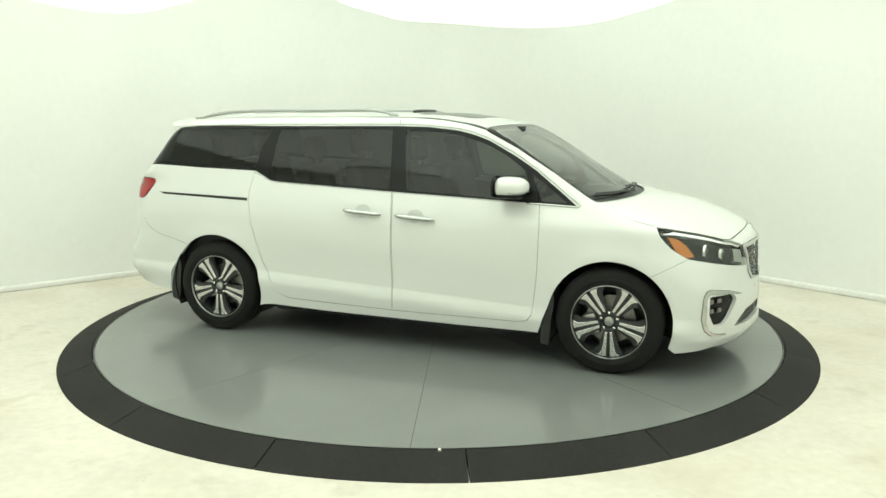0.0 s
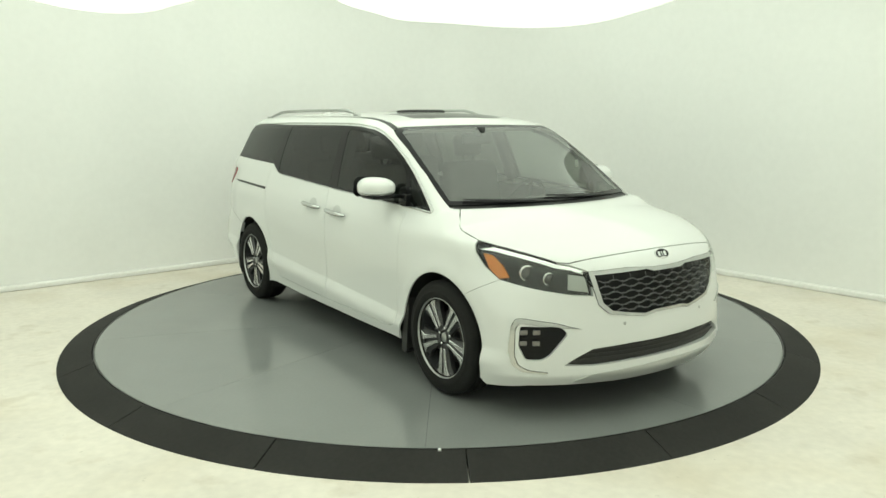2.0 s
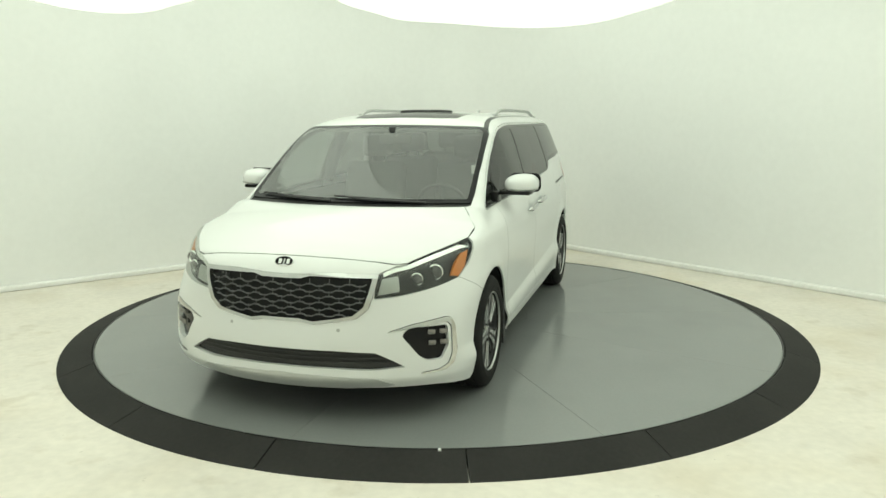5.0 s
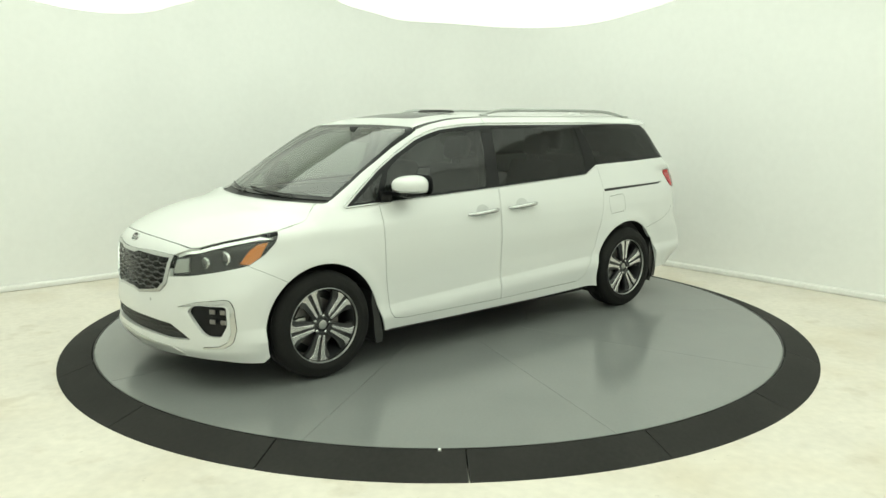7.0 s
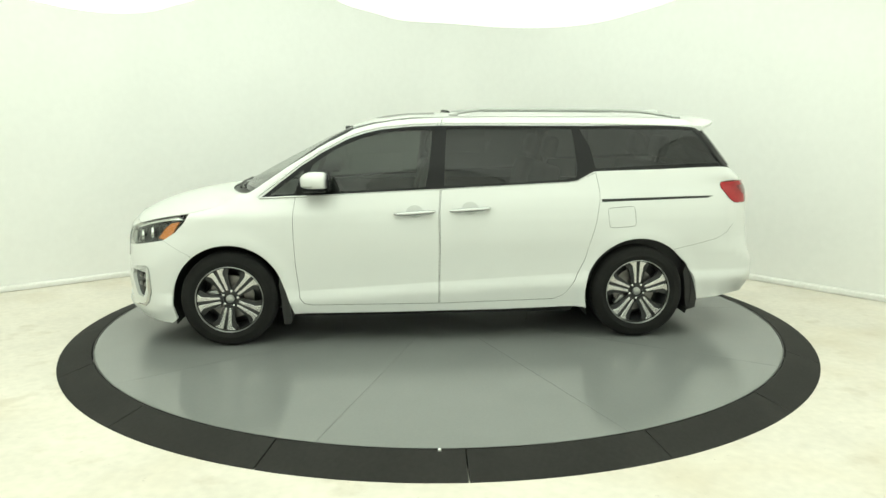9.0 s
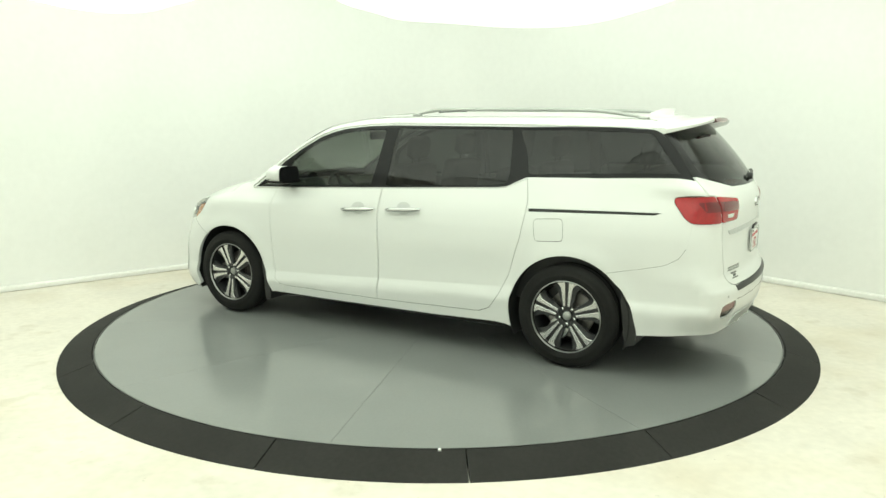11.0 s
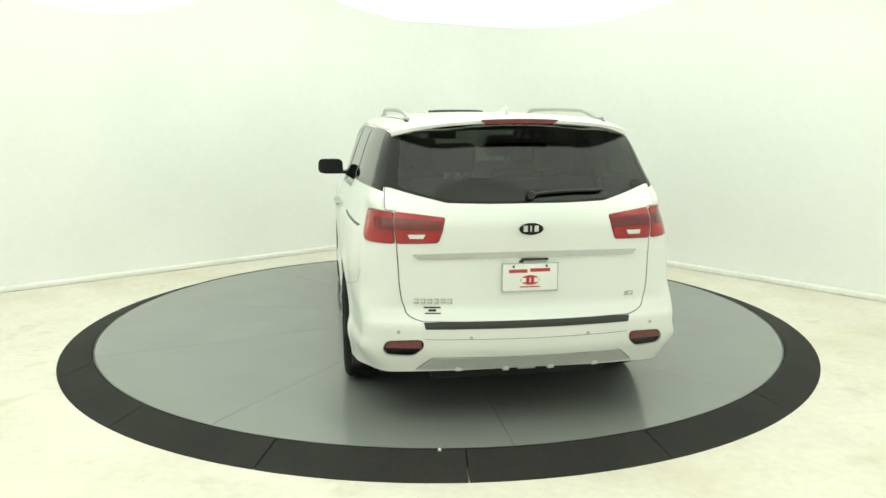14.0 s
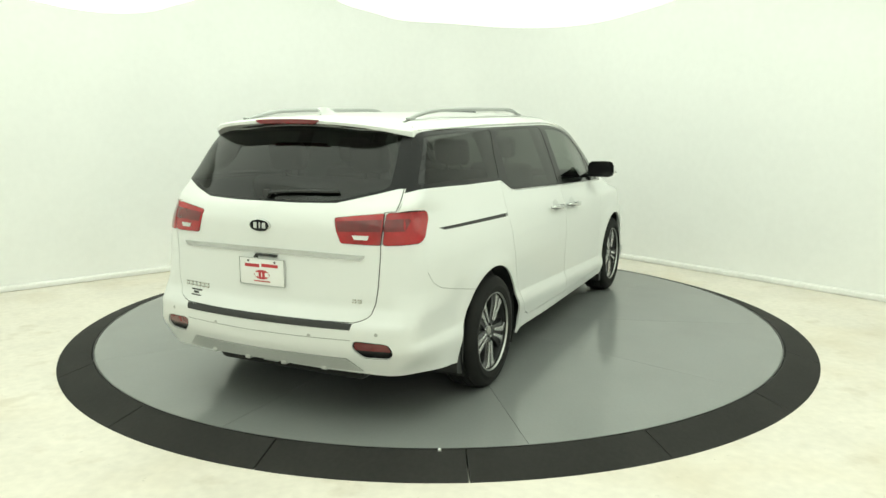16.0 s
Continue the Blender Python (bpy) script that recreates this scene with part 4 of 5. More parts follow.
# ---- wheels ----
def build_wheel():
    """A wheel about its own axle (along y, outer face at +y)."""
    prof = [(0.232, 0.09), (0.244, 0.108), (0.256, 0.116), (0.285, 0.119), (0.287, 0.1175), (0.312, 0.115), (0.330, 0.108), (0.344, 0.094), (0.351, 0.078)]
    tread = [(0.352, 0.066), (0.346, 0.064), (0.346, 0.055), (0.353, 0.053), (0.354, 0.02), (0.348, 0.018), (0.348, 0.008), (0.355, 0.006)]
    half = prof + tread
    full = half + [(r, -h) for r, h in reversed(half)]
    hub = new("wheel", finish(lathe([(0.0, 0.062), (0.03, 0.062), (0.062, 0.058), (0.072, 0.045), (0.075, 0.0), (0.0, 0.0)], 40), "wheel", M_POCKET, True, 30))
    hub.parent = van
    part("tyre", lathe(full, 96), M_TYRE, hub, "black rubber tyre", True, 35)
    part("rim_lip", lathe([(0.2475, 0.104), (0.2468, 0.110), (0.2435, 0.1115), (0.2400, 0.107), (0.2385, 0.094)], 72), M_SATIN, hub, "bright machined rim edge", True, 40)
    part("rim_barrel", lathe([(0.2385, 0.096), (0.230, 0.05), (0.218, -0.06), (0.226, -0.1), (0.0, -0.1)], 64), M_POCKET, hub, "dark rim barrel", True, 40)
    part("brake_disc", lathe([(0.0, 0.012), (0.08, 0.012), (0.085, 0.0), (0.162, 0.0), (0.162, -0.024), (0.0, -0.024)], 56), M_IRON, hub, "bare metal brake disc", True, 30)
    bm = bmesh.new()
    put(bm, 0.085, 0.175, -0.05, 0.03, -0.07, 0.07, 0.012)
    part("brake_caliper", bm, M_SATIN, hub, "grey brake caliper", True, 40)
    turn = Matrix.Rotation(radians(90), 4, "X")
    spoke_l = [(0.068, 0.0075), (0.15, 0.0105), (0.2385, 0.0135), (0.2345, 0.046), (0.2255, 0.076), (0.215, 0.060), (0.196, 0.043), (0.13, 0.032), (0.068, 0.024)]
    web = [(0.05, 0.030), (0.12, 0.052), (0.165, 0.064), (0.195, 0.088), (0.210, 0.098)]
    for k in range(5):
        spin = Matrix.Rotation(radians(-72 * k), 4, "Y")
        for s in (1, -1):
            pts = [(x, y * s) for x, y in spoke_l]
            bm = prism(pts if s > 0 else pts[::-1], -0.060, -0.092)
            bmesh.ops.bevel(bm, geom=[e for e in bm.edges if all(v.co.z < -0.09 for v in e.verts)], offset=0.002, segments=1, affect="EDGES")
            bm.transform(spin @ turn)
            part("spoke", bm, M_ALLOY, hub, "machined silver spoke", True, 30)
        arc = [(0.232 * math.cos(a), 0.232 * math.sin(a)) for a in [radians(25 - 50 * i / 8) for i in range(9)]]
        bm = prism([(0.05, -0.030)] + [(x, -y) for x, y in web[1:]] + arc[::-1] + web[::-1][:-1] + [(0.05, 0.030)], -0.045, -0.074, 0.0)
        bm.transform(spin @ turn)
        part("spoke_web", bm, M_POCKET, hub, "dark grey spoke backing", True, 30)
        a = radians(36 + 72 * k)
        nut = lathe([(0.0, 0.080), (0.006, 0.080), (0.0105, 0.076), (0.0105, 0.055)], 10)
        nut.transform(Matrix.Translation((0.056 * math.cos(a), 0, 0.056 * math.sin(a))))
        part("lug_nut", nut, M_CHROME, hub, "chrome lug nut", True, 40)
    part("hub_cap", lathe([(0.0, 0.084), (0.022, 0.083), (0.029, 0.079), (0.030, 0.06)], 32), M_SATIN, hub, "silver hub cap", True, 40)
    return hub


wheel = build_wheel()
WHEEL_Y = 0.855
wheel.matrix_basis = pose(HUB_X, WHEEL_Y, HUB_Z, 0, 7, 0)
copy_thing(wheel, pose(-HUB_X, WHEEL_Y, HUB_Z, 0, 54, 0))
copy_thing(wheel, pose(HUB_X, -WHEEL_Y, HUB_Z, 0, 19, 180))
copy_thing(wheel, pose(-HUB_X, -WHEEL_Y, HUB_Z, 0, 18, 180))

def mirror_y(bm):
    bm.transform(Matrix.Diagonal((1, -1, 1, 1)))
    bmesh.ops.reverse_faces(bm, faces=bm.faces[:])
    return bm


# ---- wheel wells, flaps and underbody ----
for hx in (HUB_X, -HUB_X):
    for s in (1, -1):
        bm = lathe([(0.425, 0.0), (0.425, -0.36)], 30, "y", radians(-25), radians(205))
        rim = [v for v in bm.verts if v.co.y < -0.35]
        c = bm.verts.new((0, -0.36, -0.05))
        rim.sort(key=lambda v: math.atan2(v.co.z, v.co.x) if math.atan2(v.co.z, v.co.x) > -1.6 else math.atan2(v.co.z, v.co.x) + 2 * math.pi)
        for a, b in zip(rim, rim[1:]):
            bm.faces.new((a, b, c))
        bm.transform(Matrix.Translation((hx, 0.94, HUB_Z)))
        if s < 0:
            bm.transform(Matrix.Diagonal((1, -1, 1, 1)))
        part("wheel_arch_liner", bm, M_LINER, van, "black wheel arch liner", True, 40)
        # mud flap behind the wheel
        if hx > 0:
            prof = [(hx - 0.370, 0.53), (hx - 0.395, 0.47), (hx - 0.420, 0.39), (hx - 0.440, 0.29), (hx - 0.450, 0.19), (hx - 0.442, 0.165), (hx - 0.395, 0.160), (hx - 0.384, 0.24), (hx - 0.380, 0.34), (hx - 0.362, 0.45)]
        else:
            prof = [(hx - 0.378, 0.575), (hx - 0.43, 0.49), (hx - 0.462, 0.40), (hx - 0.478, 0.31), (hx - 0.465, 0.22), (hx - 0.40, 0.20), (hx - 0.385, 0.29), (hx - 0.378, 0.40), (hx - 0.362, 0.49)]
        out = 0.958 if hx > 0 else 0.930
        bm = prism(prof, -out, -out + 0.20)
        bm.transform(Matrix.Rotation(radians(90), 4, "X"))
        part("mud_flap", bm if s > 0 else mirror_y(bm), M_BLACK, van, "black mud flap", True, 30)
bm = bmesh.new()
put(bm, -2.36, 2.25, -0.52, 0.52, 0.215, 0.40, 0.05)
put(bm, -1.05, 1.02, -0.90, 0.90, 0.20, 0.42, 0.03)
part("underbody", bm, M_LINER, van, "black underbody", True, 40)
bm = bmesh.new()
for s in (1, -1):
    for a in (HUB_X, -HUB_X):
        put(bm, a - 0.04, a + 0.04, s * 0.45, s * 0.80, 0.30, 0.38, 0.01)
part("axles", bm, M_LINER, van, "dark axles")
part("tow_eye", tube([(-2.46, -0.05, 0.33), (-2.50, -0.045, 0.322), (-2.50, 0.045, 0.322), (-2.46, 0.05, 0.33)], 0.009, 8), M_SATIN, van, "small silver tow eye", True, 40)
for y in (0.38, 0.125, -0.125, -0.38):
    x = R(abs(y), 0.37)[0]
    bm = bmesh.new()
    put(bm, x + 0.001, x + 0.05, y - 0.018, y + 0.018, 0.326, 0.352, 0.006)
    part("skid_rib", bm, M_SKID, van, "silver rib under the rear bumper", True, 40)


# ---- trim along the skin ----
def on_skin(pts3, out=0.0):
    """Points lifted off the skin by out."""
    p = np.array(pts3)
    return [tuple(v) for v in p + normals(p) * out]


def finer(knots, n=6):
    f = []
    for a, b in zip(knots, knots[1:]):
        f += [(a[0] + (b[0] - a[0]) * i / n, a[1] + (b[1] - a[1]) * i / n) for i in range(n)]
    return f + [knots[-1]]


strip_top = finer([(1.297, 1.088), (1.31, 1.10), (1.16, 1.212), (1.006, 1.328), (0.857, 1.422), (0.66, 1.525), (0.535, 1.568), (0.414, 1.594), (0.168, 1.617), (-0.03, 1.622), (-0.6, 1.621), (-1.15, 1.618), (-2.0, 1.600)], 5)
strip_low = finer([(1.297, 1.088), (1.12, 1.096), (0.95, 1.102)], 5)
for mode in ("left", "right"):
    for line, rad in ((strip_top, 0.0055), (strip_low, 0.008)):
        bm = tube(on_skin(many("S", line), 0.002), rad, 8)
        part("window_strip", bm if mode == "left" else mirror_y(bm), M_CHROME, van, "chrome window strip", True, 60)

# fine joints between bumpers and body
for mode in ("left", "right"):
    for line in ([head_low[-1]] + front_seam, rear_seam[:5]):
        pts = []
        for a, b in zip(line, line[1:]):
            pts += [tuple(a[k] + (b[k] - a[k]) * i / 6 for k in range(3)) for i in range(6)]
        pts = many("S", [(q[0], q[2]) for q in pts + [line[-1]]])
        bm = tube(on_skin(pts, -0.0004), 0.0011, 5)
        part("panel_joint", bm if mode == "left" else mirror_y(bm), M_LINER, van, "fine dark joint between bumper and body", True)

# shade of the rear bumper's crease, drawn as a thin dark rod
pts = [(p[0], y, p[2]) for p, y in zip(many("R", [(abs(-0.56 + 0.04 * i), 0.516) for i in range(29)]), [-0.56 + 0.04 * i for i in range(29)])]
part("bumper_crease_shade", tube(pts, 0.0012, 5), M_LINER, van, "fine dark line for the shade in the rear bumper's crease", True)

# door handles
for mode in ("left", "right"):
    for key, cx, cz in (("front", 0.168, 0.981), ("slide", -0.243, 1.001)):
        d = sides[mode, key]
        pts, rad = [], []
        for i in range(13):
            u = -1 + i / 6
            x = cx + u * 0.150
            pts.append((x, S(x, cz)[1] + 0.012 + 0.026 * (1 - u ** 4), cz - 0.009 * u))
            rad.append(0.0175 * (1 - 0.55 * abs(u) ** 6))
        bm = tube(pts, rad, 12)
        ob = part("handle", bm if mode == "left" else mirror_y(bm), M_CHROME, d, "chrome door handle", True, 60)
        # finger cup: a thin grey patch behind the handle paints the hollow's shade
        cup = cut("side", many("S", [(cx + 0.062 * math.cos(2 * math.pi * k / 28), cz + 0.008 + 0.046 * math.sin(2 * math.pi * k / 28)) for k in range(28)]), {}, 0.02)
        P, N, T = cup["rest"]
        X = P + N * 0.0015
        part("handle_cup_shade", panel_mesh("handle_cup_shade", (X, N, T), M_CUP_SHADE, mode, 0.0, 0.002), None, d, "pale grey patch painting the shade of the finger recess")


# ---- door mirrors ----
def build_mirror(mode):
    s = 1 if mode == "left" else -1
    bm = bmesh.new()
    bmesh.ops.create_uvsphere(bm, u_segments=28, v_segments=18, radius=1)
    for v in bm.verts:
        x, y, z = v.co
        q = lambda a, e: math.copysign(abs(a) ** e, a)
        x, y, z = q(x, 0.85 if x > 0 else 0.4), q(y, 0.72), q(z, 0.95 if z > 0 else 0.6)
        taper = 1 - 0.12 * (y < 0) * abs(y)
        v.co = (0.880 + (0.105 if x > 0 else 0.098) * x - 0.020 * y * (x > 0), 1.018 + 0.112 * y, 1.226 + 0.064 * z * taper)
    for f in bm.faces:
        f.material_index = 1 if f.calc_center_median().z < 1.178 else 0
    ob = part("door_mirror", finish(bm if s > 0 else mirror_y(bm), "door_mirror", [M_PAINT, M_GLOSS], True), None, van, "white door mirror with black base")
    bm = bmesh.new()
    put(bm, 0.80, 0.965, 0.86, 1.09, 1.150, 1.178, 0.012)
    part("mirror_base", bm if s > 0 else mirror_y(bm), M_GLOSS, ob, "gloss black mirror base", True, 40)
    bm = bmesh.new()
    put(bm, 0.93, 1.03, 0.83, 0.885, 1.105, 1.18, 0.012)
    part("mirror_foot", bm if s > 0 else mirror_y(bm), M_GLOSS, ob, "gloss black mirror foot", True, 40)
    for name, grow, x, lab in (("mirror_back", 0.0, 0.786, "black mirror back"), ("mirror_glass", -0.012, 0.779, "dark mirror glass")):
        q = [(0.905 - grow, 1.185 - grow), (0.922 - grow, 1.160 - grow), (1.115 + grow, 1.160 - grow), (1.134 + grow, 1.185), (1.132 + grow, 1.262 + grow), (1.108 + grow, 1.290 + grow), (0.935 - grow, 1.289 + grow), (0.908 - grow, 1.26)]
        bm = prism(rounded(q, 0.06, 6), 0.0, 0.008)
        bm.transform(Matrix(((0, 0, -1, x), (1, 0, 0, 0), (0, 1, 0, 0), (0, 0, 0, 1))))
        part(name, bm if s > 0 else mirror_y(bm), M_GLOSS, ob, lab, True, 40)
    part("mirror_signal", tube([(0.985, 0.96, 1.189), (0.972, 1.05, 1.189), (0.945, 1.105, 1.190), (0.89, 1.129, 1.191)], 0.006, 8) if s > 0 else mirror_y(tube([(0.985, 0.96, 1.189), (0.972, 1.05, 1.189), (0.945, 1.105, 1.190), (0.89, 1.129, 1.191)], 0.006, 8)), M_SATIN, ob, "silver turn signal strip", True)


build_mirror("left")
build_mirror("right")

# ---- on the roof ----
for mode in ("left", "right"):
    pts, rad = [], []
    for i in range(25):
        x = -0.13 - 1.79 * i / 24
        lift = min(1, i / 3.5, (24 - i) / 5.5)
        z0 = U(x, 0.59)[2]
        pts.append((x, 0.59 - 0.012 * (i > 20), z0 + 0.004 + 0.038 * math.sin(lift * math.pi / 2)))
        rad.append(0.0135 if 1 < i < 23 else 0.010)
    bm = tube(pts, rad, 10)
    ob = part("roof_rail", bm if mode == "left" else mirror_y(bm), M_SATIN, van, "silver roof rail", True, 60)
    for x in (-0.15, -1.9):
        bm = bmesh.new()
        z0 = U(x, 0.59)[2]
        put(bm, x - 0.035, x + 0.035, 0.572, 0.606, z0 - 0.006, z0 + 0.014, 0.006)
        part("rail_foot", bm if mode == "left" else mirror_y(bm), M_SATIN, ob, "silver rail foot", True, 40)
bm = bmesh.new()
rows = []
for i in range(13):
    y = -0.225 + 0.45 * i / 12
    z1 = 1.730 - 0.008 * (abs(y) / 0.235) ** 4
    x0 = -0.095 - 0.03 * (y / 0.235) ** 2
    rows.append([bm.verts.new(c) for c in ((x0, y, 1.70), (x0 - 0.006, y, z1), (x0 - 0.026, y, z1 - 0.003), (x0 - 0.032, y, 1.70))])
for A, B in zip(rows, rows[1:]):
    for j in range(4):
        bm.faces.new((A[j], A[(j + 1) % 4], B[(j + 1) % 4], B[j]))
bm.faces.new(rows[0])
bm.faces.new(rows[-1][::-1])
bmesh.ops.recalc_face_normals(bm, faces=bm.faces[:])
part("sunroof_deflector", bm, M_BLACK, van, "raised black sunroof wind deflector", True, 40)
# aerial fin
bm = bmesh.new()
zr = U(-1.87, 0)[2]
rows = []
for i in range(9):
    u = i / 8
    x = -1.76 - 0.19 * u
    h = 0.046 * math.sin(min(1, u * 1.25) * math.pi / 2) * (1 if u < 0.85 else 1 - (u - 0.85) * 2.0)
    w = 0.034 * (0.35 + 0.65 * math.sin(math.pi * min(1, u + 0.15)))
    rows.append([bm.verts.new(c) for c in ((x, -w, zr - 0.006), (x, -w * 0.55, zr + h * 0.4), (x - 0.02 * u, -0.006, zr + h), (x - 0.02 * u, 0.006, zr + h), (x, w * 0.55, zr + h * 0.4), (x, w, zr - 0.006))])
for A, B in zip(rows, rows[1:]):
    for j in range(5):
        bm.faces.new((A[j], A[j + 1], B[j + 1], B[j]))
bm.faces.new(rows[0])
bm.faces.new(rows[-1][::-1])
bmesh.ops.recalc_face_normals(bm, faces=bm.faces[:])
part("aerial_fin", bm, M_PAINT, van, "white shark-fin aerial", True, 50)

# spoiler over the rear window
bm = bmesh.new()
rows = []
for i in range(41):
    y = -0.69 + 1.38 * i / 40
    a = abs(y)
    e = (max(0, a - 0.42) / 0.27) ** 2
    xe = -2.285 + 0.13 * a * a + 0.15 * e
    ze = 1.667 - 0.115 * a * a - 0.012 * e
    base = R(a, ze - 0.030)
    xs = [-1.99 + (xe + 1.99) * f for f in (0, 0.25, 0.45, 0.72)]
    tops = [U(x, a)[2] for x in xs]
    rows.append([bm.verts.new(c) for c in ((xs[0], y, tops[0] - 0.001), (xs[1], y, max(tops[1], ze) + 0.003), (xs[2], y, max(tops[2], ze) + 0.004), (xs[3], y, max(tops[3], ze + 0.010 - 0.006 * e)), (xe + 0.012, y, ze + 0.003), (xe, y, ze - 0.006), (xe + 0.006, y, ze - 0.022 - 0.010 * e), (xe + 0.05 - 0.03 * e, y, ze - 0.026 - 0.012 * e), (base[0] + 0.02, y, ze - 0.030 - 0.012 * e))])
for A, B in zip(rows, rows[1:]):
    for j in range(8):
        bm.faces.new((A[j], A[j + 1], B[j + 1], B[j]))
bm.faces.new(rows[0])
bm.faces.new(rows[-1][::-1])
bmesh.ops.recalc_face_normals(bm, faces=bm.faces[:])
SPOILER = part("spoiler", bm, M_PAINT, HATCH, "white roof spoiler", True, 40)
bm = bmesh.new()
rows = []
for i in range(13):
    y = -0.215 + 0.43 * i / 12
    xe = -2.285 + 0.13 * y * y
    ze = 1.667 - 0.115 * y * y
    e = 0.4 if i in (0, 12) else 1
    rows.append([bm.verts.new(c) for c in ((xe + 0.02, y, ze + 0.003 * e), (xe - 0.004, y, ze - 0.002), (xe - 0.006, y, ze - 0.026 * e), (xe + 0.02, y, ze - 0.032 * e))])
for A, B in zip(rows, rows[1:]):
    for j in range(3):
        bm.faces.new((A[j], A[j + 1], B[j + 1], B[j]))
bm.faces.new(rows[0])
bm.faces.new(rows[-1][::-1])
bmesh.ops.recalc_face_normals(bm, faces=bm.faces[:])
part("brake_light", bm, M_DRED, SPOILER, "red high brake light", True, 30)


# ---- wipers ----
def wiper(pts, blade, owner, name="wiper"):
    ob = part(name, tube(pts, [0.009] + [0.007] * (len(pts) - 2) + [0.005], 8), M_BLACK, owner, "black wiper arm", True, 50)
    part("wiper_blade", tube(blade, 0.006, 6), M_BLACK, ob, "black rubber wiper blade", True, 50)


def glass_line(u0, y0, u1, y1, out, n=10):
    """A line over the windscreen's foot, which bows with it."""
    ys = [y0 + (y1 - y0) * i / n for i in range(n + 1)]
    return on_skin(many("U", [(u0 + (u1 - u0) * i / n - 0.28 * y * y, y) for i, y in enumerate(ys)]), out)


wiper(glass_line(1.555, 0.52, 1.52, 0.05, 0.016), glass_line(1.525, 0.46, 1.495, -0.10, 0.010), van)
wiper(glass_line(1.555, -0.10, 1.52, -0.48, 0.016), glass_line(1.525, -0.16, 1.500, -0.68, 0.010), van)
rw = on_skin([R(y, z) for y, z in ((0.012, 1.256), (0.06, 1.266), (0.15, 1.272), (0.26, 1.276), (0.36, 1.275), (0.43, 1.277))], 0.022)
rw = [(x, -y, z) for x, y, z in rw]
wiper(rw, [(x + 0.010, y, z - 0.004) for x, y, z in rw[1:]], HATCH, "rear_wiper")
bm = lathe([(0.0, 0.0), (0.02, 0.0), (0.024, 0.01), (0.024, 0.03), (0.0, 0.03)], 20)
bm.transform(Matrix.Translation((rw[0][0] - 0.01, rw[0][1], rw[0][2])) @ Matrix.Rotation(radians(-90), 4, "Z"))
part("wiper_pivot", bm, M_BLACK, HATCH, "black wiper pivot", True, 40)

# ---- grille, intake and fog lamps ----
def slatted(zs, y_max, wave, period, depth, rad, owner, mat, name):
    for k, z in enumerate(zs):
        n = 96
        ym = y_max(z)
        ys = [-ym + 2 * ym * i / n for i in range(n + 1)]
        zz = [z + wave * (min(1, max(0, abs(((y / period + 0.5 * (k % 2)) % 1) - 0.5) * 6 - 1)) - 0.5) for y in ys]
        pts = [(p[0] - depth, y, p[2]) for p, y in zip(many("F", [(abs(y), v) for y, v in zip(ys, zz)]), ys)]
        part(name, tube(pts, rad, 6), mat, owner, "", True, 60)


M_GRILLEBAR = material("dark_chrome_bar", (0.13, 0.13, 0.128), 0.28, 0.9)
grille_half = spline([(0.56, 0.20), (0.585, 0.30), (0.60, 0.36), (0.615, 0.405), (0.675, 0.452), (0.75, 0.476), (0.84, 0.486)])
slatted([0.622, 0.655, 0.688, 0.721, 0.754, 0.787], lambda z: float(grille_half(z)) - 0.012, 0.010, 0.108, 0.010, 0.0038, GRILLE, M_GRILLEBAR, "grille_bar")
for k in range(-5, 6):
    for r, z in enumerate([0.622, 0.655, 0.688, 0.721, 0.754, 0.787]):
        y = 0.108 * (k + 0.5 * (r % 2))
        if abs(y) < float(grille_half(z + 0.02)) - 0.02 and z + 0.033 < 0.83:
            p0, p1 = F(abs(y), z), F(abs(y), z + 0.033)
            part("grille_link", tube([(p0[0] - 0.014, y, z), (p1[0] - 0.014, y, z + 0.033)], 0.0024, 5), M_GRILLEBAR, GRILLE)
for z in (0.362, 0.386, 0.410):
    m = 0.60 - (z - 0.34) * 0.9
    part("intake_slat", tube([(p[0] - 0.012, y, z) for p, y in zip(many("F", [(abs(-m + 2 * m * i / 30), z) for i in range(31)]), [-m + 2 * m * i / 30 for i in range(31)])], 0.0045, 6), M_BLACK, INTAKE, "", True, 60)
